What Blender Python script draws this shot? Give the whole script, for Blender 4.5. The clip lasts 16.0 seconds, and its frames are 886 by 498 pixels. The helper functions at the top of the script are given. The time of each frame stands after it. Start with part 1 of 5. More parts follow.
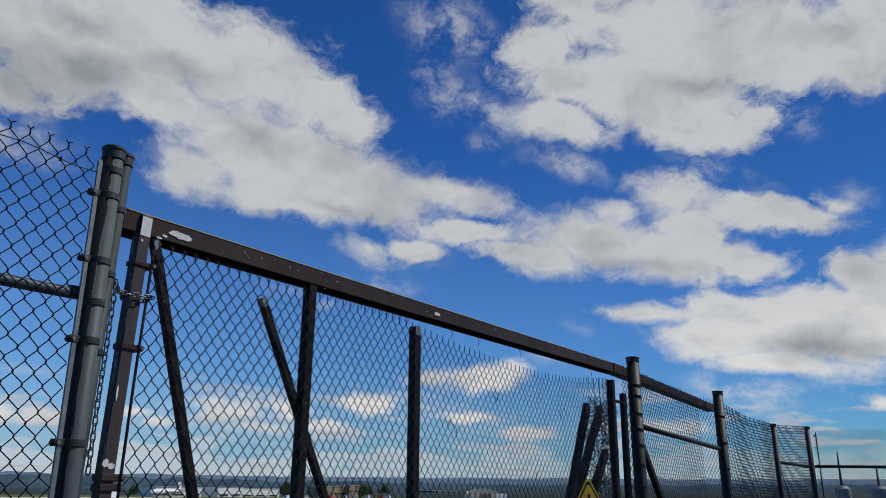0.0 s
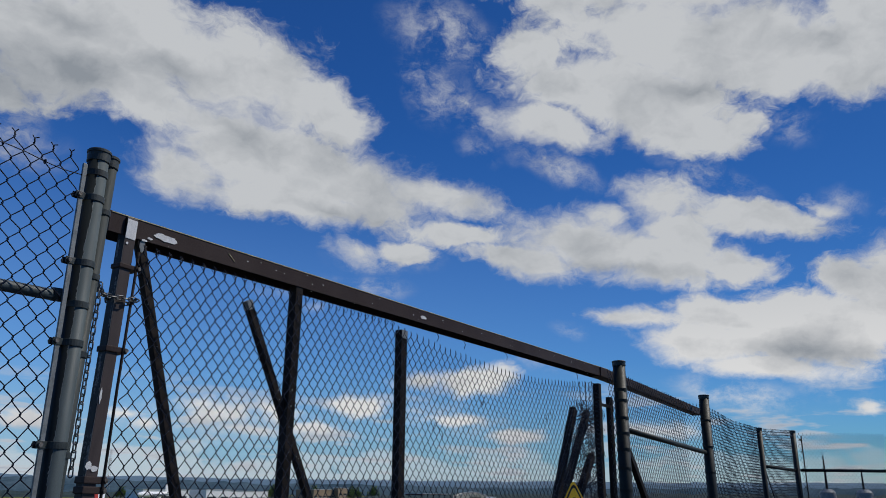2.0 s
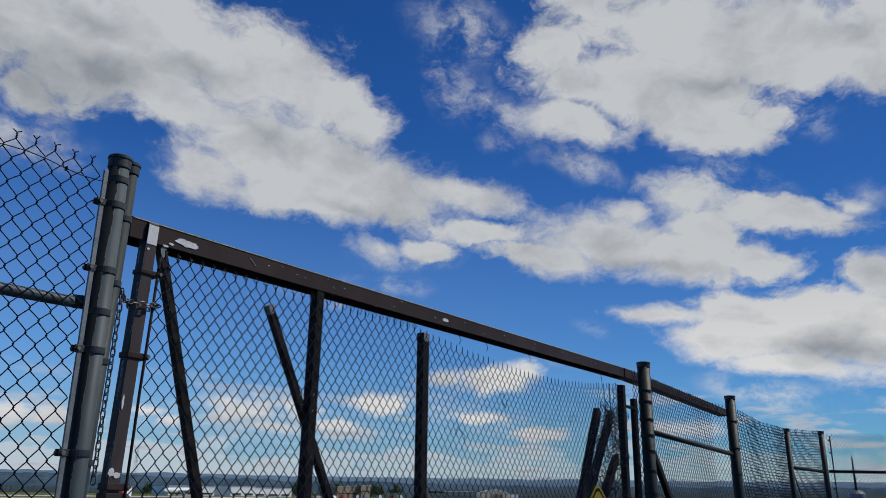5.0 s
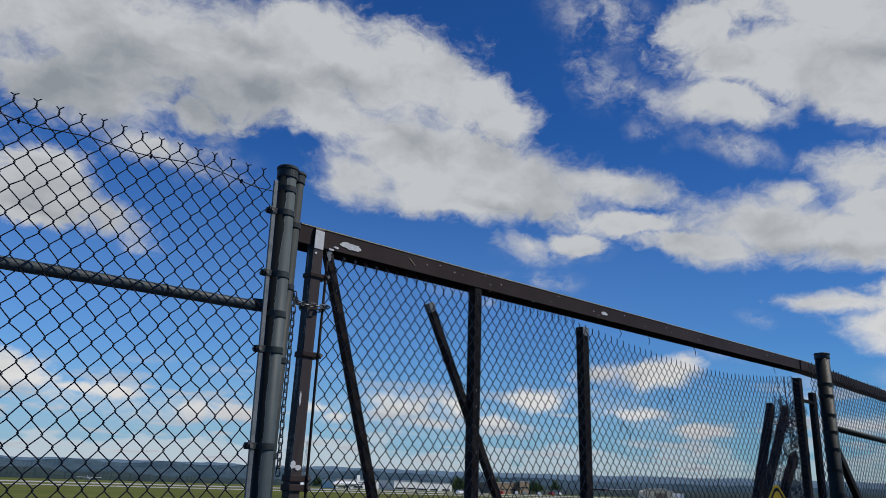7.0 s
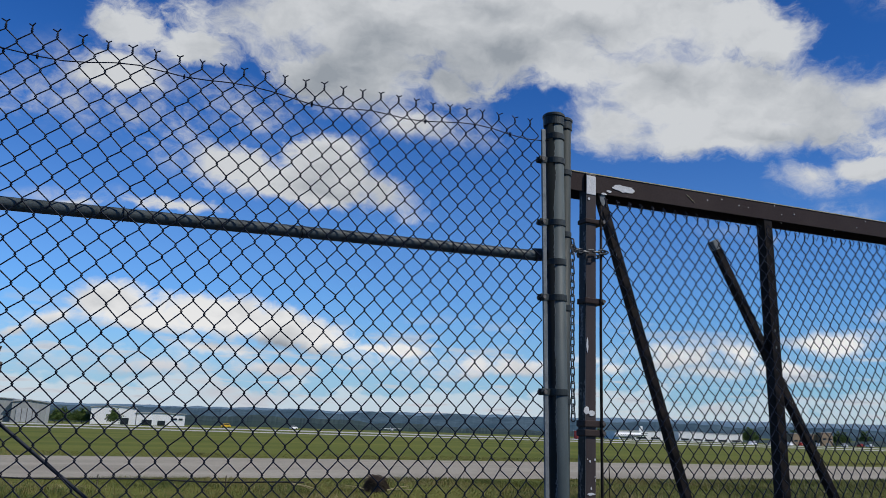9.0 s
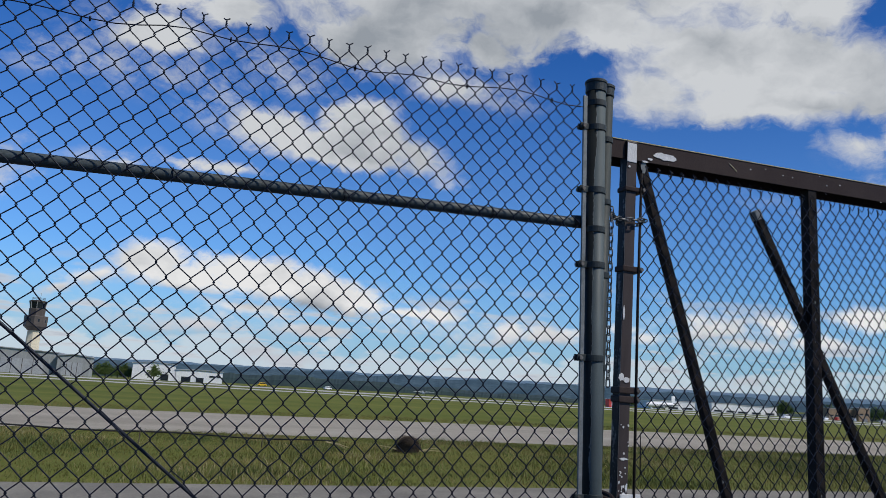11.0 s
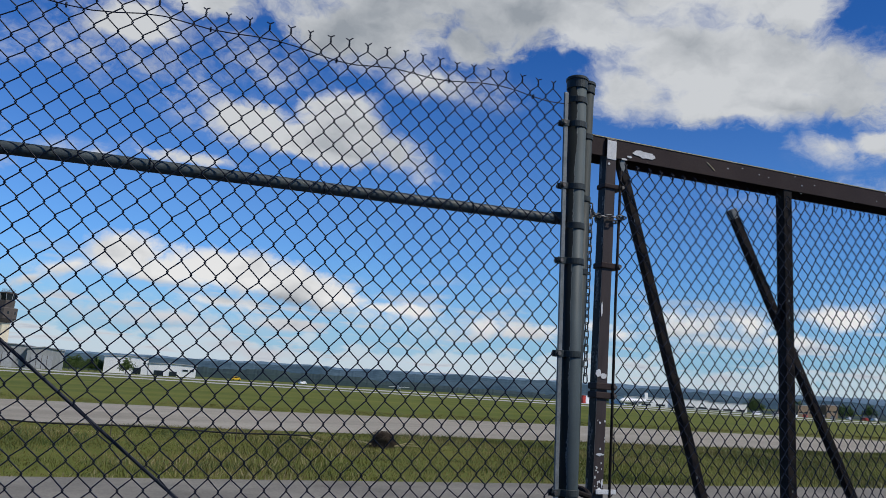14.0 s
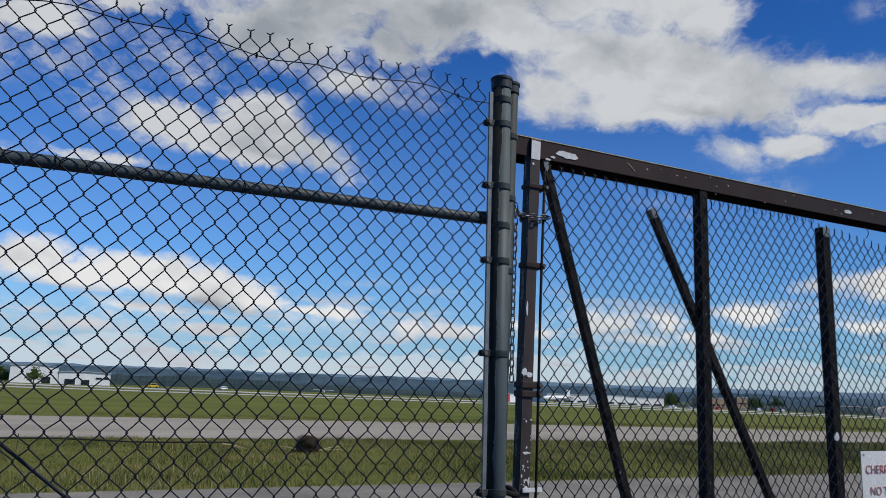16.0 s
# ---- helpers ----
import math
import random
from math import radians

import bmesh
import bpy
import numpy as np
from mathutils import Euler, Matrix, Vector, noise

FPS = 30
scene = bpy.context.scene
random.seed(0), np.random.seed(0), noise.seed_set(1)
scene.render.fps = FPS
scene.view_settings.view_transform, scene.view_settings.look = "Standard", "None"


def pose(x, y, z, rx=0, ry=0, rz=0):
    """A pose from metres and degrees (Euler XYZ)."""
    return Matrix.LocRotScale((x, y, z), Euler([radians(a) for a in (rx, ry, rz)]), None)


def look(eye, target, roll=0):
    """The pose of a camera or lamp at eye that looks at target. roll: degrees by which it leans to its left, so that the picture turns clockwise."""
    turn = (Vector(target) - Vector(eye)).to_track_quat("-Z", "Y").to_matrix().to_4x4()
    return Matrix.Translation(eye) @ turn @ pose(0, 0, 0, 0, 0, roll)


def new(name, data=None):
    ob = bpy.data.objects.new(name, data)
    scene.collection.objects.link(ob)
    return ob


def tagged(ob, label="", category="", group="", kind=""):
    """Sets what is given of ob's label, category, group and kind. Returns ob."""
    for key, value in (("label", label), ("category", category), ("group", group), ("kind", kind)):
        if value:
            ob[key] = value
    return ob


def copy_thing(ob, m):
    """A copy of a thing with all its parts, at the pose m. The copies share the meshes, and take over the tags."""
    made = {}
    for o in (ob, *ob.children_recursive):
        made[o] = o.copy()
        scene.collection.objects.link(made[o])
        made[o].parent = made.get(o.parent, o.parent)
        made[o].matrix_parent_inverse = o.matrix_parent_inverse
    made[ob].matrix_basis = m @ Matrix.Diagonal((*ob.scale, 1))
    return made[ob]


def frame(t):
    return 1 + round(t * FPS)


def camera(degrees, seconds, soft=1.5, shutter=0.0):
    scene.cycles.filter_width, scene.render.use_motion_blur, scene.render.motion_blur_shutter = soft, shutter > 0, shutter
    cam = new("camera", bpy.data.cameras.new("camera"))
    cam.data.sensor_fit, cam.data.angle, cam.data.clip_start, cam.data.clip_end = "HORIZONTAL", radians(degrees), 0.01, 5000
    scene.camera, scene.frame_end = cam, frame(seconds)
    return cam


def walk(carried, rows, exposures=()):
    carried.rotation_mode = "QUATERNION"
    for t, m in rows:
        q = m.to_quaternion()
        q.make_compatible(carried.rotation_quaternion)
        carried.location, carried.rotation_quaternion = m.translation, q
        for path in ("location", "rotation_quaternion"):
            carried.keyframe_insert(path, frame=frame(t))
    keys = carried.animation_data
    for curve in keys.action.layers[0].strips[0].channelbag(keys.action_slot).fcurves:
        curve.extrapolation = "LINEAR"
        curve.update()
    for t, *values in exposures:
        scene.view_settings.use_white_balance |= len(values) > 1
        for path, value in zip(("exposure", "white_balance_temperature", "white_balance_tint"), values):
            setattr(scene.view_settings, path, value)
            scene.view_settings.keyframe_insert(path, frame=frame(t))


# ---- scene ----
cam = camera(60.4, 16.0, soft=0.7)
PATH = [
    (0, (-1.476, -2.521, 1.605), (0.098, -1.447, 2.212), 0.6),
    (0.5, (-1.478, -2.526, 1.606), (0.099, -1.458, 2.217), 0.7),
    (1, (-1.478, -2.534, 1.607), (0.102, -1.471, 2.219), 0.8),
    (1.5, (-1.474, -2.536, 1.609), (0.109, -1.479, 2.223), 0.7),
    (2, (-1.48, -2.553, 1.606), (0.106, -1.501, 2.22), 0.7),
    (2.5, (-1.475, -2.552, 1.611), (0.113, -1.502, 2.225), 0.8),
    (3, (-1.475, -2.557, 1.608), (0.115, -1.511, 2.224), 0.9),
    (3.5, (-1.462, -2.533, 1.61), (0.116, -1.469, 2.226), 1.1),
    (3.7, (-1.461, -2.519, 1.616), (0.12, -1.457, 2.228), 0.9),
    (5.8, (-1.454, -2.543, 1.663), (0.046, -1.362, 2.258), 1.6),
    (6, (-1.459, -2.538, 1.668), (0.019, -1.326, 2.258), 1.8),
    (6.5, (-1.463, -2.52, 1.66), (-0.063, -1.219, 2.248), 1.7),
    (7, (-1.473, -2.5, 1.639), (-0.167, -1.105, 2.229), 1.9),
    (7.5, (-1.491, -2.457, 1.61), (-0.348, -0.923, 2.194), 2.0),
    (8, (-1.485, -2.473, 1.623), (-0.503, -0.811, 2.145), 1.8),
    (8.5, (-1.484, -2.478, 1.619), (-0.632, -0.725, 2.067), 1.6),
    (9, (-1.494, -2.438, 1.615), (-0.733, -0.645, 2.068), 1.8),
    (9.5, (-1.507, -2.444, 1.61), (-0.82, -0.612, 2.023), 2.5),
    (9.7, (-1.504, -2.451, 1.607), (-0.832, -0.605, 1.982), 3.2),
    (12, (-1.529, -2.458, 1.603), (-0.823, -0.621, 1.962), 3.7),
    (12.5, (-1.528, -2.451, 1.601), (-0.813, -0.618, 1.955), 3.9),
    (13, (-1.529, -2.45, 1.602), (-0.803, -0.619, 1.951), 3.9),
    (13.5, (-1.528, -2.448, 1.598), (-0.796, -0.621, 1.954), 3.9),
    (14, (-1.527, -2.448, 1.603), (-0.782, -0.626, 1.956), 3.7),
    (14.5, (-1.525, -2.444, 1.602), (-0.766, -0.629, 1.963), 3.6),
    (15, (-1.523, -2.437, 1.609), (-0.669, -0.668, 1.985), 3.0),
    (15.5, (-1.518, -2.426, 1.608), (-0.603, -0.688, 1.985), 2.4),
    (16, (-1.517, -2.416, 1.605), (-0.594, -0.68, 1.971), 2.3),
]
walk(cam, [(t, look(eye, target, roll)) for t, eye, target, roll in PATH], exposures=[(0, -0.14), (7.5, -0.14), (9.0, 0.05), (10.5, 0.03), (16.0, 0.03)])

# ---- world: sky, clouds, sun ----
SUN = Vector((0.64, -0.60, 1.02)).normalized()
world = bpy.data.worlds.new("world")
scene.world = world
world.use_nodes = True
WT = world.node_tree
WT.nodes.clear()


def node(tree, kind, links=None, **values):
    """A node of that kind; values set its properties, links its inputs by index or name."""
    n = tree.nodes.new(kind)
    for key, value in values.items():
        put(n, key, value)
    for key, value in (links or {}).items():
        if isinstance(value, bpy.types.NodeSocket):
            tree.links.new(value, n.inputs[key])
        else:
            n.inputs[key].default_value = value
    return n


def put(n, key, value):
    if key == "operation":
        n.operation = value
    elif key == "blend_type":
        n.blend_type = value
    elif key == "data_type":
        n.data_type = value
    elif key == "interpolation_type":
        n.interpolation_type = value
    elif key == "vector_type":
        n.vector_type = value
    elif key == "use_clamp":
        n.use_clamp = value
    elif key == "clamp":
        n.clamp = value
    elif key == "noise_dimensions":
        n.noise_dimensions = value
    elif key == "feature":
        n.feature = value


def wm(op, a, b=0.0, c=0.0):
    return node(WT, "ShaderNodeMath", {0: a, 1: b, 2: c}, operation=op).outputs[0]


def wrange(v, a, b, c=0.0, d=1.0, smooth=True):
    return node(WT, "ShaderNodeMapRange", {0: v, 1: a, 2: b, 3: c, 4: d}, interpolation_type="SMOOTHSTEP" if smooth else "LINEAR").outputs[0]


def wmix(f, a, b):
    n = node(WT, "ShaderNodeMix", data_type="RGBA")
    for key, value in ((0, f), (6, a), (7, b)):
        if isinstance(value, bpy.types.NodeSocket):
            WT.links.new(value, n.inputs[key])
        else:
            n.inputs[key].default_value = value
    return n.outputs[2]


way = node(WT, "ShaderNodeTexCoord").outputs["Generated"]
axes = node(WT, "ShaderNodeSeparateXYZ", {0: way}).outputs
# lumpy bending of the directions, at three sizes, so that the cloud rims billow
calm = wrange(axes[2], 0.08, 0.34, 0.34, 1.0)  # low clouds are far off, so their billows are small
bent = way
for size, much in ((7.0, 0.050), (20.0, 0.024), (55.0, 0.010)):
    lump = node(WT, "ShaderNodeTexNoise", {"Vector": way, "Scale": size, "Detail": 3.0, "Roughness": 0.6}).outputs["Color"]
    off = node(WT, "ShaderNodeVectorMath", {0: lump, 1: (0.5, 0.5, 0.5)}, operation="SUBTRACT").outputs[0]
    off = node(WT, "ShaderNodeVectorMath", {0: off, 1: (much, much, much * 0.8)}, operation="MULTIPLY").outputs[0]
    off = node(WT, "ShaderNodeVectorMath", {0: off, "Scale": calm}, operation="SCALE").outputs[0]
    bent = node(WT, "ShaderNodeVectorMath", {0: bent, 1: off}, operation="ADD").outputs[0]

FIELD = {"puff": None, "shade": None, "veil": None}
STEP = {"count": 0, "bent": bent}


def blob(layer, az, el, wide, high, tilt, weight=1.0):
    """One soft cloud mass: its compass angle and height in the sky, half width and half height, in degrees."""
    a, e, t = radians(az), radians(el), radians(tilt)
    centre = Vector((math.sin(a) * math.cos(e), math.cos(a) * math.cos(e), math.sin(e)))
    right = Vector((math.cos(a), -math.sin(a), 0))
    up = right.cross(centre)
    u, v = right * math.cos(t) + up * math.sin(t), up * math.cos(t) - right * math.sin(t)
    turn = Matrix((u, v, u.cross(v))).transposed().to_euler()
    local = node(WT, "ShaderNodeMapping", {"Vector": STEP["bent"], "Location": centre, "Rotation": turn, "Scale": (radians(wide), radians(high), 0.5)}, vector_type="TEXTURE").outputs[0]
    far = node(WT, "ShaderNodeVectorMath", {0: local}, operation="LENGTH").outputs["Value"]
    size = min(1.0, math.sqrt(wide * high) / 3.5) ** 0.6
    value = wm("MULTIPLY_ADD", far, -size, 1.06 * weight * size)
    FIELD[layer] = value if FIELD[layer] is None else wm("SMOOTH_MAX", FIELD[layer], value, 0.08)
    STEP["count"] += 1
    if STEP["count"] % 10 == 0:  # chains the masses, which keeps the shader's memory small
        STEP["bent"] = node(WT, "ShaderNodeVectorMath", {0: FIELD[layer], 1: (1e-9, 1e-9, 1e-9), 2: bent}, operation="MULTIPLY_ADD").outputs[0]


def puff(*numbers):
    blob("puff", *numbers)


def shade(*numbers):
    blob("shade", *numbers)


def veil(*numbers):
    blob("veil", *numbers)


# thin torn veils between the clouds
veil(56.3, 33.5, 5.3, 2.7, -19)
veil(54.9, 29.9, 3.7, 2.5, -59)
veil(65.5, 23.8, 4.5, 1.6, -23)
veil(82.5, 24.9, 3.1, 1.7, -27)
veil(76.2, 22.5, 2.7, 1.2, -28)
veil(59.1, 25.3, 2.5, 1.2, -31)
veil(52.0, 17.2, 5.1, 1.7, 2)
veil(85.4, 19.2, 2.3, 1.3, -10)
veil(77.0, 22.4, 5.2, 1.2, -29)
veil(23.7, 24.2, 2.9, 2.2, -8)
veil(77.7, 6.9, 5.5, 1.5, -13)
veil(83.6, 7.0, 3.2, 1.1, -3)
veil(-2.9, 22.0, 8.1, 4.1, -2)
veil(2.2, 19.9, 6.5, 3.2, -15)
veil(7.3, 22.3, 6.0, 2.4, -11)
veil(-8.9, 20.8, 4.0, 2.4, 16)
veil(-4.4, 14.4, 4.7, 1.1, 8)
veil(22.3, 22.7, 6.2, 2.4, -11)
veil(26.0, 21.7, 2.9, 1.2, -8)
veil(-5.9, 5.6, 3.8, 1.5, 16)
veil(2.2, 3.8, 13.2, 1.8, 2)
veil(18.4, 4.3, 11.0, 1.7, 1)
veil(41.1, 4.8, 9.2, 1.6, -2)
veil(43.7, 14.4, 2.2, 1.2, -2)
veil(47.1, 13.2, 2.1, 0.8, -3)
veil(66.3, 11.7, 2.0, 0.8, -12)
veil(62.0, 27.1, 3.7, 2.4, -22)
veil(63.9, 9.3, 2.8, 0.9, -13)
veil(22.7, 25.3, 3.7, 2.5, -15)
veil(57.4, 28.8, 4.5, 2.1, -32)
veil(50.3, 14.9, 4.4, 1.2, -3)
veil(57.3, 5.3, 4.8, 1.5, -6)
# the great cloud bank
puff(30.6, 30.7, 10.8, 3.9, 1)
puff(39.0, 29.4, 9.2, 3.4, -14)
puff(41.3, 24.1, 8.2, 3.5, -8)
puff(48.1, 23.0, 8.4, 2.9, -14)
puff(44.7, 20.9, 8.4, 1.6, -2)
puff(55.5, 22.2, 5.5, 1.4, -11)
puff(36.2, 22.2, 2.9, 2.4, -13)
puff(27.6, 27.0, 3.8, 1.7, -13)
puff(46.4, 27.8, 3.3, 2.5, -35)
puff(19.6, 29.4, 11.8, 3.7, 3)
puff(15.8, 26.1, 6.0, 3.0, 3)
puff(22.7, 25.3, 1.9, 1.4, -5)
puff(29.0, 28.5, 6.2, 3.2, 3)
puff(20.2, 22.1, 2.5, 1.0, -20, 0.8)
puff(-1.5, 26.4, 2.5, 2.0, -5, 0.8)
puff(3.0, 25.7, 3.1, 1.5, 4, 0.75)
puff(9.4, 29.0, 3.0, 2.2, 12)
# the great torn cloud high over the far fence
puff(78.6, 31.5, 11.1, 3.5, -15)
puff(71.7, 28.6, 8.3, 2.9, -15)
puff(74.9, 26.1, 5.3, 2.0, -20)
puff(65.0, 26.7, 4.7, 1.4, -10)
puff(86.5, 28.4, 3.9, 2.3, -24)
puff(79.9, 25.7, 1.5, 1.0, -31)
puff(64.0, 31.7, 3.7, 2.3, -28, 0.8)
puff(74.8, 36.7, 11.4, 3.2, -11)
puff(90.7, 29.5, 4.4, 3.7, -18)
# the low heaped clouds beyond the gate
puff(73.4, 20.8, 2.9, 1.9, -16)
puff(79.8, 18.9, 5.2, 1.2, -14)
puff(84.3, 19.0, 1.8, 0.9, -16, 0.8)
puff(69.6, 17.6, 9.2, 2.3, -12)
puff(57.7, 19.2, 5.1, 0.9, -4)
puff(63.5, 17.0, 4.5, 1.5, -12)
puff(77.5, 15.9, 3.6, 1.3, -14)
puff(69.3, 20.1, 2.4, 1.1, -14, 0.75)
puff(49.7, 17.6, 1.8, 1.0, -6)
puff(53.3, 17.8, 1.8, 0.9, -7)
puff(74.0, 18.7, 3.4, 1.6, -16)
puff(71.7, 12.4, 3.8, 0.8, -7)
puff(79.0, 12.2, 5.5, 1.4, -9)
puff(85.6, 13.9, 3.0, 1.6, -19)
puff(82.8, 11.2, 6.0, 2.7, -12)
puff(75.8, 10.5, 4.3, 1.5, -7)
puff(79.4, 8.7, 4.1, 0.8, -6)
puff(88.4, 12.4, 3.5, 4.0, -7)
puff(91.8, 18.0, 3.3, 1.4, -12)
puff(58.8, 8.2, 2.9, 1.0, 4)
puff(55.0, 8.1, 1.9, 0.6, 1, 0.9)
puff(39.0, 5.8, 2.3, 0.7, -2, 0.9)
puff(44.5, 5.7, 2.0, 0.7, -4, 0.9)
puff(41.8, 4.3, 4.0, 0.7, -2, 0.6)
puff(34.5, 5.1, 2.2, 0.5, 3, 0.6)
puff(57.7, 5.2, 4.5, 0.7, -2, 0.6)
puff(62.3, 4.0, 3.6, 0.7, -2, 0.6)
puff(72.6, 4.5, 2.6, 0.7, -4, 0.7)
puff(85.4, 5.8, 0.9, 0.5, -3, 0.8)
# the clouds over the open airfield
puff(7.3, 18.3, 3.6, 1.3, -4)
puff(13.8, 18.5, 2.9, 2.3, -4)
puff(17.8, 17.4, 3.8, 1.3, -17)
puff(12.2, 17.1, 6.3, 1.4, -1)
puff(-2.3, 23.1, 4.7, 1.9, 1, 0.75)
puff(20.1, 22.2, 3.5, 1.2, -3, 0.9)
puff(4.4, 14.9, 4.4, 0.6, 1, 0.8)
puff(-4.0, 14.1, 2.5, 0.5, 8, 0.6)
puff(-0.7, 7.6, 2.7, 1.3, 7)
puff(1.5, 6.7, 4.2, 0.9, 0)
puff(6.5, 7.3, 4.4, 1.4, -3)
puff(11.7, 6.6, 3.5, 1.2, -11)
puff(-3.9, 6.4, 2.1, 0.7, 18, 0.8)
puff(-6.2, 5.3, 1.7, 0.4, 21, 0.6)
puff(15.1, 5.9, 1.9, 0.6, -9, 0.7)
puff(17.9, 5.4, 2.5, 0.4, -2, 0.5)
puff(20.9, 5.4, 2.3, 0.6, 1, 0.8)
puff(2.3, 3.4, 3.8, 0.8, 3, 0.9)
puff(-2.1, 3.6, 2.2, 0.5, 6, 0.6)
puff(6.0, 5.0, 4.4, 0.6, 1, 0.6)
puff(11.4, 3.7, 4.6, 0.6, 1, 0.7)
puff(25.5, 4.5, 1.5, 0.8, 4)
puff(29.0, 4.3, 2.5, 0.7, -1, 0.9)
puff(36.0, 4.5, 1.3, 0.5, -1, 0.9)
puff(40.1, 5.3, 2.1, 0.9, 0)
puff(44.6, 5.5, 1.2, 0.9, 2)
puff(46.5, 4.5, 2.1, 0.5, -1, 0.7)
puff(50.0, 6.2, 2.3, 0.8, -3, 0.8)
puff(9.6, 1.5, 3.3, 0.6, 0, 0.8)
puff(7.1, 1.8, 2.0, 0.6, 4, 0.7)
puff(42.6, 1.7, 1.5, 0.6, 3, 0.7)
puff(-14.0, 10.9, 4.6, 2.0, 27)
puff(-13.1, 3.3, 3.6, 1.0, 14)
puff(16.2, 30.1, 11.9, 2.2, 6)
puff(27.0, 27.3, 6.7, 1.8, -1)
puff(32.8, 26.3, 3.5, 2.1, -9)
# grey undersides
shade(18.9, 26.5, 10.3, 3.2, 1, 0.9)
shade(13.8, 25.1, 5.1, 2.4, 1)
shade(26.0, 30.7, 6.5, 2.3, 4, 0.5)
shade(34.6, 29.0, 4.5, 2.8, -10, 0.35)
shade(42.3, 19.8, 7.9, 1.2, -5, 0.5)
shade(26.7, 27.9, 6.2, 2.6, -9, 0.6)
shade(38.9, 25.8, 4.4, 1.4, -13, 0.35)
shade(47.4, 20.4, 8.4, 1.2, -5, 0.4)
shade(76.9, 28.3, 7.2, 1.5, -16, 0.45)
shade(86.4, 29.9, 4.2, 1.6, -24, 0.6)
shade(71.1, 16.0, 8.3, 0.9, -10, 0.6)
shade(79.1, 16.2, 3.9, 0.8, -13, 0.4)
shade(81.2, 9.6, 6.2, 1.3, -8, 0.95)
shade(78.2, 11.5, 4.2, 0.9, -8, 0.5)
shade(78.2, 32.4, 3.6, 2.2, -12, 0.35)
shade(2.0, 5.6, 7.9, 0.6, -2)
shade(10.8, 5.4, 5.4, 0.6, -7)
shade(-5.2, 5.4, 2.4, 0.4, 16, 0.9)
shade(2.4, 2.8, 3.8, 0.4, 3, 0.8)
shade(27.0, 3.6, 4.6, 0.3, 1, 0.7)
shade(40.3, 4.6, 2.3, 0.3, -1, 0.8)
shade(44.8, 4.8, 1.4, 0.3, 2, 0.8)
shade(14.8, 16.5, 5.9, 0.6, -6, 0.35)
flat = node(WT, "ShaderNodeVectorMath", {0: bent, 1: (1.0, 1.0, 1.7)}, operation="MULTIPLY").outputs[0]
fbm = node(WT, "ShaderNodeTexNoise", {"Vector": flat, "Scale": 11.0, "Detail": 9.0, "Roughness": 0.56}).outputs["Fac"]
wisp = node(WT, "ShaderNodeTexNoise", {"Vector": flat, "Scale": 42.0, "Detail": 8.0, "Roughness": 0.66, "Distortion": 0.5}).outputs["Fac"]
depth = wm("ADD", FIELD["puff"], wm("MULTIPLY_ADD", fbm, 1.3, -0.65))
depth = wm("ADD", depth, wm("MULTIPLY_ADD", wisp, 0.7, -0.35))
# some rims are crisp, others fray out
fray = node(WT, "ShaderNodeTexNoise", {"Vector": way, "Scale": 6.0, "Detail": 3.0, "Roughness": 0.5}).outputs["Fac"]
cover = node(WT, "ShaderNodeMapRange", {0: depth, 1: -0.20, 2: wrange(fray, 0.38, 0.62, 0.24, 0.62), 3: 0.0, 4: 1.0}, interpolation_type="SMOOTHSTEP").outputs[0]
torn = node(WT, "ShaderNodeTexNoise", {"Vector": flat, "Scale": 17.0, "Detail": 9.0, "Roughness": 0.68}).outputs["Fac"]
thin = wm("MULTIPLY", wm("MULTIPLY", wrange(FIELD["veil"], 0.0, 0.8), wrange(torn, 0.38, 0.74)), 0.82)
cover = wm("MAXIMUM", cover, thin)
# a flat layer of small cumulus, drawn together towards the horizon
lift = wm("MAXIMUM", wm("ADD", axes[2], 0.085), 0.02)
px, py = wm("DIVIDE", node(WT, "ShaderNodeSeparateXYZ", {0: bent}).outputs[0], lift), wm("DIVIDE", node(WT, "ShaderNodeSeparateXYZ", {0: bent}).outputs[1], lift)
plane = node(WT, "ShaderNodeCombineXYZ", {0: px, 1: py, 2: 0.0}).outputs[0]
small = node(WT, "ShaderNodeTexNoise", {"Vector": plane, "Scale": 1.5, "Detail": 6.0, "Roughness": 0.55}).outputs["Fac"]
low_band = wm("MULTIPLY", wrange(axes[2], 0.16, 0.085), wrange(axes[2], -0.005, 0.012))
low_depth = wm("ADD", small, wm("MULTIPLY_ADD", fbm, 0.22, -0.11))
low_cover = wm("MULTIPLY", wrange(low_depth, 0.52, 0.66), low_band)
low_cover = wm("MULTIPLY", low_cover, 0.85)
# bright heaps standing right on the horizon
heap = node(WT, "ShaderNodeTexNoise", {"Vector": node(WT, "ShaderNodeVectorMath", {0: bent, 1: (1.0, 1.0, 2.2)}, operation="MULTIPLY").outputs[0], "Scale": 15.0, "Detail": 7.0, "Roughness": 0.5}).outputs["Fac"]
heap_cover = wrange(wm("SUBTRACT", wm("MULTIPLY", heap, 0.105), axes[2]), 0.004, 0.016)
heap_cover = wm("MULTIPLY", heap_cover, wrange(axes[1], 0.2, 0.9, 0.26, 0.42, False))

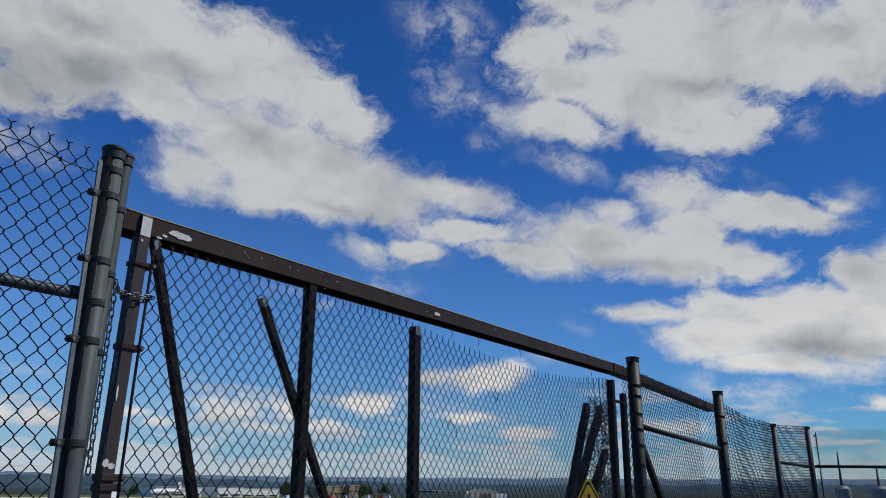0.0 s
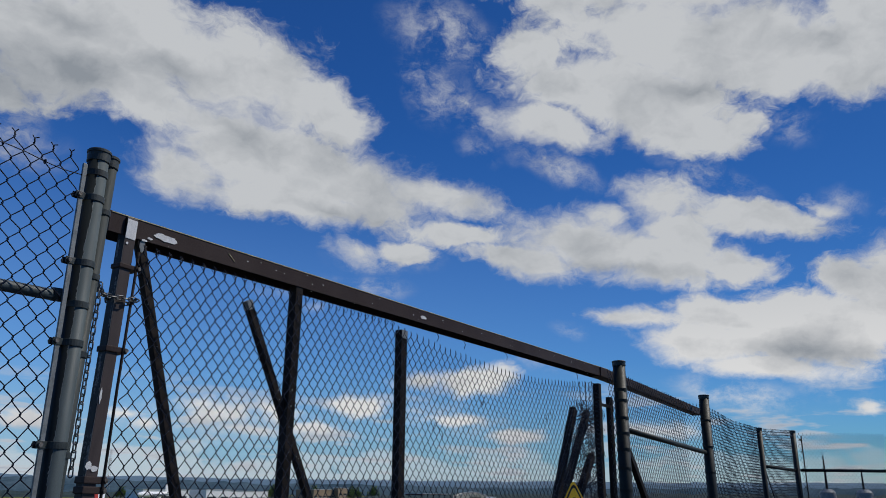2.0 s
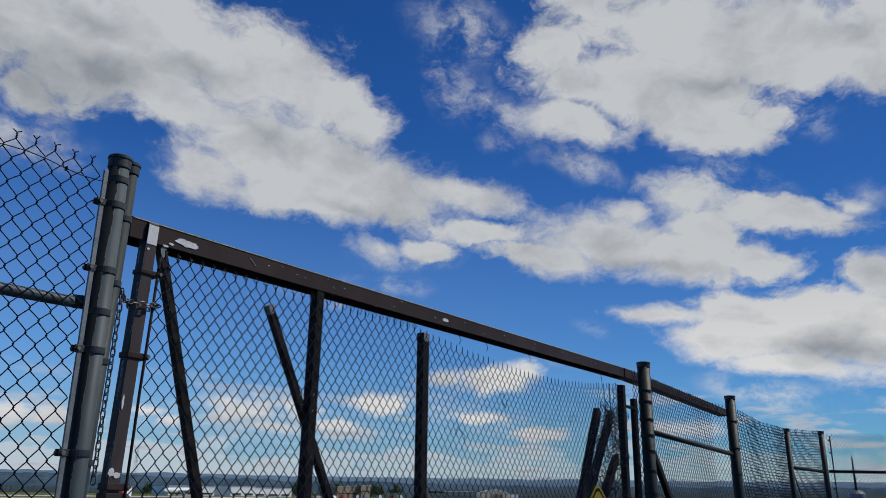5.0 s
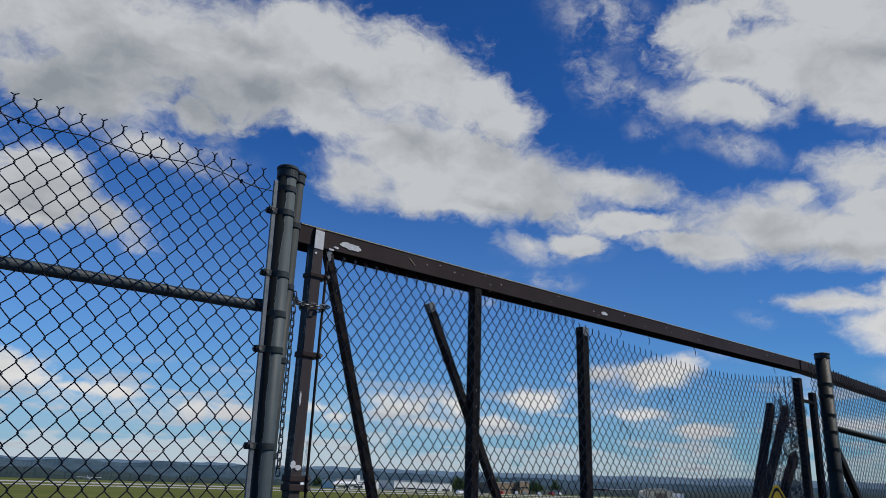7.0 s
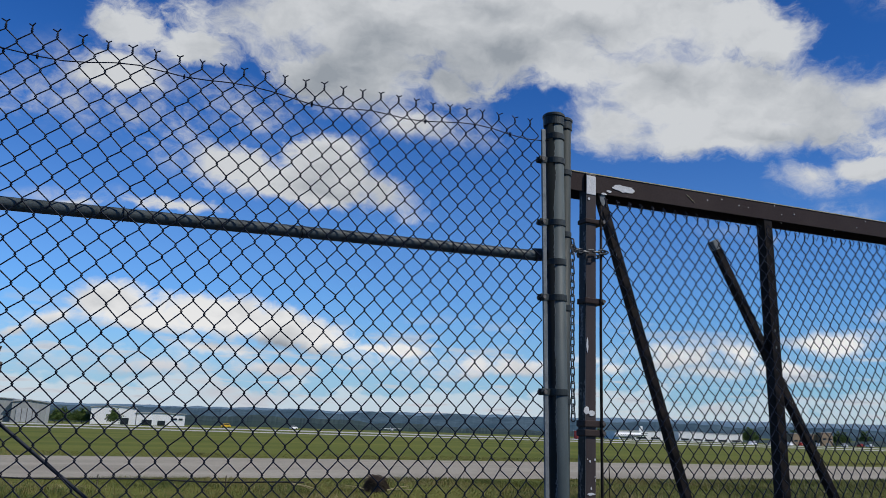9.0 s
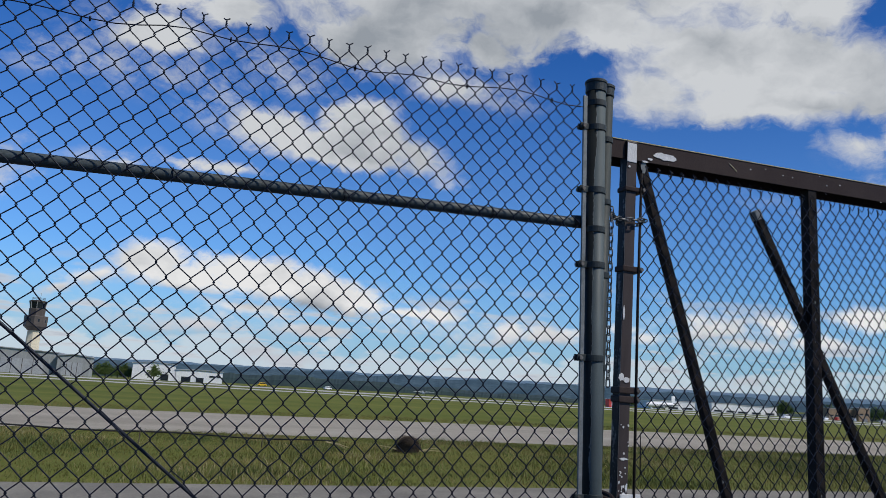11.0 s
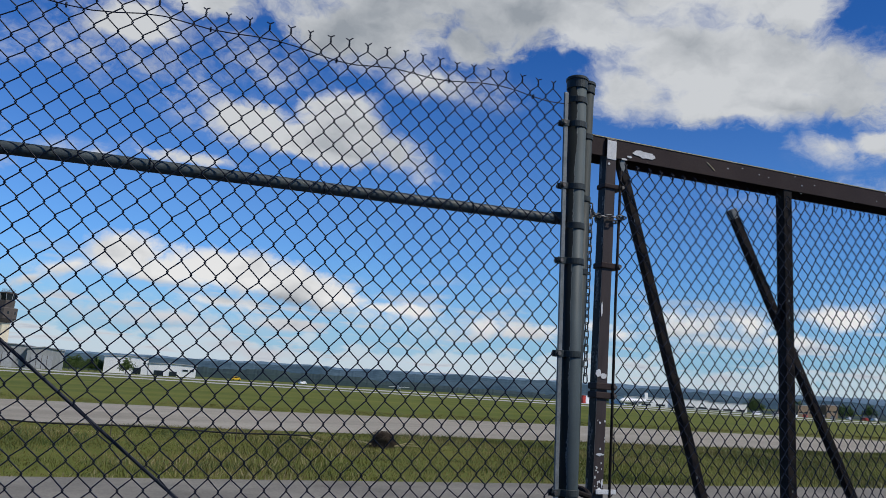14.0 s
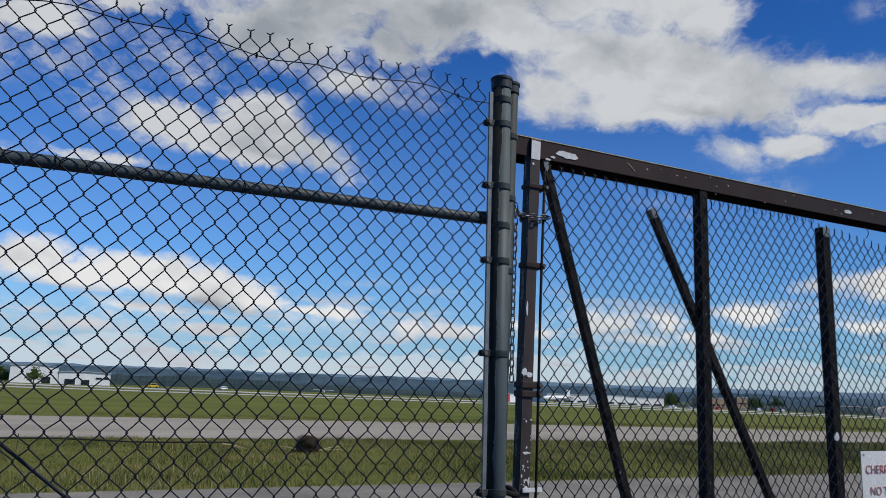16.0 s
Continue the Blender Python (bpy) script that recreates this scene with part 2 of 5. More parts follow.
nishita = node(WT, "ShaderNodeTexSky")
nishita.sky_type, nishita.sun_disc = "NISHITA", False
nishita.sun_elevation, nishita.sun_rotation = math.asin(SUN.z), math.atan2(SUN.x, SUN.y)
nishita.air_density, nishita.dust_density, nishita.ozone_density = 1.0, 0.4, 2.0
SKY = 0.10
blue = node(WT, "ShaderNodeVectorMath", {0: nishita.outputs[0], 1: (SKY, SKY, SKY)}, operation="MULTIPLY").outputs[0]
blue = node(WT, "ShaderNodeGamma", {0: blue, 1: 1.45}).outputs[0]
blue = node(WT, "ShaderNodeVectorMath", {0: blue, 1: (0.31, 0.79, 1.285)}, operation="MULTIPLY").outputs[0]
haze = wrange(axes[2], 0.17, -0.01)
north = wrange(wm("MULTIPLY_ADD", axes[0], -0.35, axes[1]), -0.35, 0.95, 0.74, 1.47, False)
blue = node(WT, "ShaderNodeVectorMath", {0: blue, 1: north}, operation="MULTIPLY").outputs[0]
WT.links.new(north, blue.node.inputs[1])
blue = wmix(wm("MULTIPLY", haze, wrange(axes[1], 0.0, 1.0, 0.16, 0.85, False)), blue, (0.335, 0.495, 0.66, 1))

blue = wmix(wm("MULTIPLY", wrange(axes[2], 0.46, 0.02), wrange(axes[1], 0.0, 1.0, 0.04, 0.36, False)), blue, (0.335, 0.495, 0.66, 1))

tone = node(WT, "ShaderNodeTexNoise", {"Vector": flat, "Scale": 8.0, "Detail": 8.0, "Roughness": 0.58}).outputs["Fac"]
grey = wm("ADD", wrange(FIELD["shade"], -0.35, 0.95, 0.0, 0.78), wm("MULTIPLY_ADD", tone, 2.5, -1.22))
grey = wm("ADD", grey, wrange(depth, 0.25, 1.3, 0.0, 0.22))
grey = node(WT, "ShaderNodeClamp", {0: grey}).outputs[0]
lit = wmix(wrange(axes[2], 0.10, 0.30), (0.78, 0.78, 0.78, 1), (0.585, 0.605, 0.63, 1))
lit = wmix(wrange(axes[2], 0.095, 0.045), lit, (0.52, 0.545, 0.60, 1))
white = wmix(grey, lit, (0.285, 0.315, 0.355, 1))
low_white = wmix(wrange(small, 0.58, 0.78), (0.56, 0.585, 0.63, 1), (0.33, 0.37, 0.46, 1))
sky = wmix(heap_cover, blue, (0.78, 0.76, 0.74, 1))
sky = wmix(low_cover, sky, low_white)
sky = wmix(cover, sky, white)
WT.links.new(node(WT, "ShaderNodeBackground", {0: sky, 1: 1.0}).outputs[0], node(WT, "ShaderNodeOutputWorld").inputs[0])

sun = new("sun", bpy.data.lights.new("sun", "SUN"))
sun.data.energy, sun.data.angle, sun.data.color = 3.2, radians(0.6), (1.0, 0.95, 0.87)
sun.matrix_world = look(SUN * 50, (0, 0, 0))


# ---- materials ----
def material(name, one, two, scale=4.0, rough=0.6, metal=0.0, bump=0.1, fine=60.0, chips=None, stretch=(1, 1, 1), sharp=(0.35, 0.65), each=0.0, gloss=0.3):
    """Two colours mixed by a broad noise, varied by a fine one; chips: (colour, size, amount) of flaked spots."""
    m = bpy.data.materials.new(name)
    m.use_nodes = True
    t = m.node_tree
    shader = t.nodes["Principled BSDF"]
    place = node(t, "ShaderNodeTexCoord").outputs["Object"]
    place = node(t, "ShaderNodeVectorMath", {0: place, 1: stretch}, operation="MULTIPLY").outputs[0]
    broad = node(t, "ShaderNodeTexNoise", {"Vector": place, "Scale": scale, "Detail": 6.0, "Roughness": 0.6}).outputs["Fac"]
    grain = node(t, "ShaderNodeTexNoise", {"Vector": place, "Scale": fine, "Detail": 4.0, "Roughness": 0.65}).outputs["Fac"]
    fac = node(t, "ShaderNodeMapRange", {0: broad, 1: sharp[0], 2: sharp[1]}).outputs[0]
    mix = node(t, "ShaderNodeMix", data_type="RGBA")
    t.links.new(fac, mix.inputs[0])
    mix.inputs[6].default_value, mix.inputs[7].default_value = (*one, 1), (*two, 1)
    value = node(t, "ShaderNodeMapRange", {0: grain, 1: 0.25, 2: 0.75, 3: 0.78, 4: 1.22}).outputs[0]
    if each:
        own = node(t, "ShaderNodeObjectInfo").outputs["Random"]
        own = node(t, "ShaderNodeMapRange", {0: own, 1: 0.0, 2: 1.0, 3: 1 - each, 4: 1 + each}).outputs[0]
        value = node(t, "ShaderNodeMath", {0: value, 1: own}, operation="MULTIPLY").outputs[0]
    colour = node(t, "ShaderNodeVectorMath", {0: mix.outputs[2], 1: value}, operation="MULTIPLY").outputs[0]
    t.links.new(value, colour.node.inputs[1])
    if chips:
        tint, size, much = chips
        spot = node(t, "ShaderNodeTexNoise", {"Vector": place, "Scale": size, "Detail": 5.0, "Roughness": 0.6}).outputs["Fac"]
        spot = node(t, "ShaderNodeMapRange", {0: spot, 1: 1 - much, 2: 1 - much + 0.015}).outputs[0]
        flake = node(t, "ShaderNodeMix", data_type="RGBA")
        t.links.new(spot, flake.inputs[0])
        t.links.new(colour, flake.inputs[6])
        flake.inputs[7].default_value = (*tint, 1)
        colour = flake.outputs[2]
    t.links.new(colour, shader.inputs["Base Color"])
    r = node(t, "ShaderNodeMapRange", {0: grain, 1: 0.2, 2: 0.8, 3: max(0.05, rough - 0.12), 4: min(1, rough + 0.12)}).outputs[0]
    t.links.new(r, shader.inputs["Roughness"])
    shader.inputs["Metallic"].default_value, shader.inputs["Specular IOR Level"].default_value = metal, gloss
    if bump:
        b = node(t, "ShaderNodeBump", {"Height": grain, "Strength": bump, "Distance": 0.01}).outputs[0]
        t.links.new(b, shader.inputs["Normal"])
    return m


M_WIRE = material("black_vinyl_wire", (0.006, 0.009, 0.019), (0.010, 0.015, 0.032), 30, 0.5, bump=0.05, fine=400, gloss=0.25)


def worn(name, old, lit_tone, way_out, edge, ragged, top=None):
    """Peeling paint in two tones: old has shade painted in, on one side of a bar, up to a ragged line that wanders
    along its length.
    """
    m = bpy.data.materials.new(name)
    m.use_nodes = True
    t = m.node_tree
    shader = t.nodes["Principled BSDF"]
    place = node(t, "ShaderNodeTexCoord").outputs["Object"]
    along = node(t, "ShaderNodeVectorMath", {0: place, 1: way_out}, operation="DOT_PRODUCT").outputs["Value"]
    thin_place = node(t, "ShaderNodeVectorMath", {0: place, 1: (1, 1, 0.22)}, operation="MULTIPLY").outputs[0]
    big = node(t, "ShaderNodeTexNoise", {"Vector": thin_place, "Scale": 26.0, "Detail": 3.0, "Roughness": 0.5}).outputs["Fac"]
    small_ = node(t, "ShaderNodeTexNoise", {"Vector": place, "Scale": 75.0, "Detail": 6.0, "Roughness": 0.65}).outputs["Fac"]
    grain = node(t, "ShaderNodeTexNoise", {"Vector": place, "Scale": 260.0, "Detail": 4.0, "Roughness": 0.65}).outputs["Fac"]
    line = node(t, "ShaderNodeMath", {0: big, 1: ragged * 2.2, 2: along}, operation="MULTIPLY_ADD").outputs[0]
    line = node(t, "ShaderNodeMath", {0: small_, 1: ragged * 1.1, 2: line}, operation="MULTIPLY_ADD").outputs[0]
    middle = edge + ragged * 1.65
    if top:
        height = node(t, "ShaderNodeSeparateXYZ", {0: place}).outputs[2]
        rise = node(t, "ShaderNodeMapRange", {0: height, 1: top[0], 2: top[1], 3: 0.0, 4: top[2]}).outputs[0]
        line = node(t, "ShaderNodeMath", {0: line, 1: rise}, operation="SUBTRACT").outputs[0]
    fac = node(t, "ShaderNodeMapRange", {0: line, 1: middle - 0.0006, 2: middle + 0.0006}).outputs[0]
    rim = node(t, "ShaderNodeMapRange", {0: line, 1: middle + 0.0026, 2: middle + 0.0006}).outputs[0]
    rim = node(t, "ShaderNodeMath", {0: rim, 1: fac}, operation="MULTIPLY").outputs[0]
    streak = node(t, "ShaderNodeMapRange", {0: big, 1: 0.3, 2: 0.7, 3: 0.82, 4: 1.15}).outputs[0]
    speck = node(t, "ShaderNodeMapRange", {0: grain, 1: 0.25, 2: 0.75, 3: 0.85, 4: 1.15}).outputs[0]
    value = node(t, "ShaderNodeMath", {0: streak, 1: speck}, operation="MULTIPLY").outputs[0]
    mix = node(t, "ShaderNodeMix", data_type="RGBA")
    t.links.new(fac, mix.inputs[0])
    mix.inputs[6].default_value, mix.inputs[7].default_value = (*old, 1), (*lit_tone, 1)
    pale = node(t, "ShaderNodeMix", data_type="RGBA")
    t.links.new(node(t, "ShaderNodeMath", {0: rim, 1: 0.45}, operation="MULTIPLY").outputs[0], pale.inputs[0])
    t.links.new(mix.outputs[2], pale.inputs[6])
    pale.inputs[7].default_value = (0.30, 0.31, 0.30, 1)
    colour = node(t, "ShaderNodeVectorMath", {0: pale.outputs[2]}, operation="SCALE")
    t.links.new(value, colour.inputs["Scale"])
    t.links.new(colour.outputs[0], shader.inputs["Base Color"])
    t.links.new(node(t, "ShaderNodeMapRange", {0: grain, 1: 0.2, 2: 0.8, 3: 0.42, 4: 0.66}).outputs[0], shader.inputs["Roughness"])
    shader.inputs["Specular IOR Level"].default_value = 0.2
    t.links.new(node(t, "ShaderNodeBump", {"Height": fac, "Strength": 0.5, "Distance": 0.0015}).outputs[0], shader.inputs["Normal"])
    return m


# the dark half paints in the post's shaded side along with its peeling
M_POST = worn("peeling_grey_green_paint_shaded_side", (0.016, 0.020, 0.020), (0.074, 0.094, 0.098), (0.85, -0.53, 0), -0.006, 0.011, (2.3, 2.75, 0.012))
M_POST_SLIM = material("dull_grey_green_paint", (0.030, 0.037, 0.036), (0.050, 0.061, 0.060), 9, 0.55, bump=0.12, fine=140, chips=((0.17, 0.18, 0.17), 26, 0.29), stretch=(1, 1, 0.3), gloss=0.2)
# black here is both leftover paint and the -x face's shade, put into colour
M_STILE = worn("flaking_brown_paint_black_shaded_side", (0.014, 0.012, 0.012), (0.060, 0.047, 0.046), (1, 0, 0), 0.283, 0.0035)
M_RAIL = material("grey_green_rail_paint", (0.045, 0.057, 0.061), (0.080, 0.098, 0.104), 14, 0.5, bump=0.15, fine=120, chips=((0.2, 0.21, 0.2), 22, 0.27))
M_DARKPOST = material("weathered_dark_green_paint", (0.009, 0.012, 0.010), (0.021, 0.025, 0.021), 7, 0.55, bump=0.2, fine=90, chips=((0.13, 0.14, 0.13), 16, 0.28), stretch=(1, 1, 0.5))
M_BROWN = material("dark_brown_gate_paint", (0.050, 0.038, 0.036), (0.066, 0.051, 0.047), 3, 0.42, bump=0.08, fine=150, chips=((0.42, 0.40, 0.36), 38, 0.272), gloss=0.03)
M_BLACK = material("blackened_steel", (0.017, 0.014, 0.013), (0.032, 0.026, 0.024), 8, 0.6, bump=0.2, fine=140, gloss=0.08, chips=((0.30, 0.29, 0.27), 30, 0.275))
M_BARE = material("bare_primer_white", (0.62, 0.62, 0.62), (0.75, 0.75, 0.74), 20, 0.6, bump=0.1, fine=200)
M_YELLOWING = material("patchy_pale_yellow", (0.42, 0.36, 0.20), (0.55, 0.50, 0.34), 30, 0.7)
M_GALV = material("galvanised_steel", (0.15, 0.165, 0.17), (0.23, 0.245, 0.25), 25, 0.55, metal=0.2, bump=0.06, fine=160)
M_BAND = material("painted_steel_band", (0.024, 0.030, 0.030), (0.050, 0.060, 0.060), 20, 0.5, bump=0.1, fine=180)
M_BOLT = material("rusty_bolt", (0.07, 0.06, 0.052), (0.17, 0.16, 0.15), 60, 0.6, metal=0.5)
M_CHAIN = material("dull_chain_steel", (0.07, 0.075, 0.08), (0.17, 0.17, 0.17), 60, 0.42, metal=0.8, bump=0.05)
M_ASPHALT = material("worn_asphalt", (0.27, 0.245, 0.20), (0.36, 0.33, 0.27), 0.35, 0.95, bump=0.5, fine=30, chips=((0.12, 0.12, 0.11), 1.7, 0.285), stretch=(0.3, 1, 1), gloss=0.05)
M_ROAD = material("grey_road_asphalt", (0.165, 0.155, 0.135), (0.25, 0.235, 0.20), 0.7, 0.95, bump=0.6, fine=26, chips=((0.07, 0.07, 0.065), 3.1, 0.30), gloss=0.05)
# kept dark so the unseen ground throws little light up at the gate
M_TAR = material("low_bounce_asphalt", (0.040, 0.040, 0.042), (0.055, 0.055, 0.055), 0.5, 0.9, bump=0.4, fine=45)
M_CONCRETE = material("pale_concrete", (0.44, 0.44, 0.42), (0.54, 0.53, 0.50), 0.2, 0.9, bump=0.2, fine=8)
M_GRASS = material("mown_airfield_grass", (0.088, 0.110, 0.022), (0.152, 0.158, 0.036), 0.09, 0.95, bump=0.8, fine=7, stretch=(0.35, 1, 1), gloss=0.05)
M_BLADE = material("rough_grass_blades", (0.114, 0.120, 0.034), (0.245, 0.203, 0.085), 0.30, 0.9, bump=0, fine=2.2, sharp=(0.40, 0.62), gloss=0.08)
M_WEED = material("green_weed_leaves", (0.066, 0.098, 0.032), (0.105, 0.138, 0.050), 2, 0.8, bump=0, gloss=0.1)
M_HAY = material("dry_straw", (0.30, 0.25, 0.13), (0.42, 0.36, 0.2), 6, 0.8, bump=0)
M_LEAF = material("tree_leaves", (0.060, 0.105, 0.024), (0.115, 0.165, 0.042), 0.6, 0.7, bump=0, fine=6)
M_BARK = material("tree_bark", (0.06, 0.05, 0.04), (0.11, 0.09, 0.07), 4, 0.9)
# distance haze is mixed into these ridge colours, bluer and paler farther out
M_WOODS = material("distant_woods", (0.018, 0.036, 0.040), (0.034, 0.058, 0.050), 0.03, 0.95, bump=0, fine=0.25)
M_HILL = material("haze_tinted_wooded_hills", (0.046, 0.082, 0.112), (0.084, 0.128, 0.158), 0.008, 1.0, bump=0, fine=0.06, stretch=(1, 1, 4), gloss=0.0)
M_FAR = material("haze_tinted_far_hills", (0.100, 0.170, 0.240), (0.120, 0.190, 0.250), 0.003, 1.0, bump=0, fine=0.03, stretch=(1, 1, 5))
M_WHITE = material("white_hangar_cladding", (0.80, 0.81, 0.82), (0.88, 0.88, 0.88), 0.2, 0.6, bump=0, fine=2)
M_GREY = material("grey_hangar_cladding", (0.30, 0.31, 0.31), (0.36, 0.37, 0.36), 0.2, 0.6, bump=0, fine=2, stretch=(4, 1, 0.2))
M_ROOF = material("pale_metal_roof", (0.36, 0.37, 0.39), (0.44, 0.45, 0.46), 0.3, 0.55, bump=0, fine=2)
M_CREAM = material("cream_concrete_shaft", (0.62, 0.55, 0.40), (0.70, 0.63, 0.47), 0.4, 0.8, bump=0, fine=3)
M_TOWERDARK = material("brown_tower_cladding", (0.085, 0.072, 0.065), (0.12, 0.10, 0.09), 0.5, 0.6, bump=0, fine=3)
M_GLASS = material("dark_tinted_glazing", (0.015, 0.02, 0.025), (0.03, 0.04, 0.05), 0.5, 0.12, bump=0)
M_BRICK = material("tan_brick", (0.26, 0.19, 0.13), (0.34, 0.25, 0.17), 0.3, 0.85, bump=0, fine=4)
M_RED = material("red_paint", (0.42, 0.04, 0.03), (0.50, 0.06, 0.045), 3, 0.5, bump=0)
M_DARKRED = material("dark_red_cladding", (0.13, 0.05, 0.04), (0.18, 0.07, 0.06), 0.3, 0.7, bump=0)
M_YELLOW = material("warning_yellow_paint", (0.75, 0.46, 0.02), (0.82, 0.53, 0.04), 5, 0.45, bump=0.03)
M_INK = material("black_sign_ink", (0.015, 0.015, 0.015), (0.025, 0.025, 0.025), 20, 0.5, bump=0)
M_SIGN = material("white_sign_enamel", (0.70, 0.70, 0.68), (0.78, 0.78, 0.76), 6, 0.4, bump=0.02)
M_LETTER = material("faded_red_lettering", (0.42, 0.14, 0.13), (0.52, 0.24, 0.22), 30, 0.6, bump=0)
M_RUBBER = material("black_rubber", (0.015, 0.015, 0.015), (0.03, 0.03, 0.03), 10, 0.8, bump=0)


# ---- mesh helpers ----
def mesh_from(name, verts, faces, mats, smooth=False):
    me = bpy.data.meshes.new(name)
    me.from_pydata([tuple(v) for v in verts], [], [tuple(int(i) for i in f) for f in faces])
    for m in mats if isinstance(mats, (list, tuple)) else (mats,):
        me.materials.append(m)
    if smooth:
        me.polygons.foreach_set("use_smooth", [True] * len(me.polygons))
    me.update()
    return me


def part(name, bm, mat, parent=None, label="", smooth=False):
    """Links a bmesh, or a mesh, as one object under a thing or a part."""
    if isinstance(bm, bmesh.types.BMesh):
        me = bpy.data.meshes.new(name)
        bm.to_mesh(me)
        bm.free()
        me.materials.append(mat)
        if smooth:
            me.polygons.foreach_set("use_smooth", [True] * len(me.polygons))
    else:
        me = bm
    ob = new(name, me)
    ob.parent = parent
    if parent is not None and parent.type == "MESH":
        ob.matrix_parent_inverse = Matrix()
    return tagged(ob, label)


def thing(name, label, category, at=(0, 0, 0), group="", kind=""):
    ob = new(name)
    ob.empty_display_size = 0.2
    ob.location = at
    return tagged(ob, label, category, group, kind)


def box(lo, hi, bevel=0.0, m=None, bm=None):
    bm = bm or bmesh.new()
    lo, hi = Vector(lo), Vector(hi)
    made = bmesh.ops.create_cube(bm, size=1, matrix=Matrix.Translation((lo + hi) / 2) @ Matrix.Diagonal((*(hi - lo), 1)))
    if bevel:
        edges = list({e for v in made["verts"] for e in v.link_edges})
        bmesh.ops.bevel(bm, geom=edges, offset=bevel, segments=2, affect="EDGES", profile=0.6)
    if m is not None:
        bmesh.ops.transform(bm, matrix=m, verts=bm.verts)
    return bm


def lathe(profile, sides=24, axis_at=(0, 0, 0)):
    """A round body from (radius, height) pairs."""
    bm = bmesh.new()
    rings = []
    for r, z in profile:
        rings.append([bm.verts.new((axis_at[0] + r * math.cos(a), axis_at[1] + r * math.sin(a), axis_at[2] + z)) for a in (2 * math.pi * k / sides for k in range(sides))])
    for a, b in zip(rings, rings[1:]):
        for k in range(sides):
            bm.faces.new((a[k], a[(k + 1) % sides], b[(k + 1) % sides], b[k]))
    bm.faces.new(rings[-1])
    bm.faces.new(rings[0][::-1])
    return bm


def tube(points, radius, sides=10, closed=False, bm=None):
    """A rod along points; radius may be one number or one for each point."""
    bm = bm or bmesh.new()
    pts = [Vector(p) for p in points]
    n = len(pts)
    radii = radius if isinstance(radius, (list, tuple)) else [radius] * n
    rings, side = [], None
    for i, p in enumerate(pts):
        ahead = (pts[(i + 1) % n] - pts[i - 1]) if closed else (pts[min(i + 1, n - 1)] - pts[max(i - 1, 0)])
        ahead.normalize()
        if side is None:
            side = ahead.orthogonal().normalized()
        side = (side - ahead * side.dot(ahead)).normalized()
        other = ahead.cross(side)
        rings.append([bm.verts.new(p + (side * math.cos(a) + other * math.sin(a)) * radii[i]) for a in (2 * math.pi * k / sides for k in range(sides))])
    pairs = list(zip(rings, rings[1:] + ([rings[0]] if closed else [])))
    for a, b in pairs[: n if closed else n - 1]:
        for k in range(sides):
            bm.faces.new((a[k], a[(k + 1) % sides], b[(k + 1) % sides], b[k]))
    if not closed:
        bm.faces.new(rings[0][::-1])
        bm.faces.new(rings[-1])
    return bm


def square_bar(a, b, wide, deep, bevel=0.004):
    """A box section from a to b, wide across the gate's face, deep behind it (y of a and b is the front face)."""
    a, b = Vector(a), Vector(b)
    along = (b - a).normalized()
    back = Vector((0, 1, 0))
    across = along.cross(back).normalized()
    turn = Matrix((across, back, -along)).transposed().to_4x4()
    bm = box((-wide / 2, 0, -(b - a).length / 2), (wide / 2, deep, (b - a).length / 2), bevel)
    bmesh.ops.transform(bm, matrix=Matrix.Translation((a + b) / 2) @ turn, verts=bm.verts)
    return bm


DX, DZ = 0.0683, 0.0805


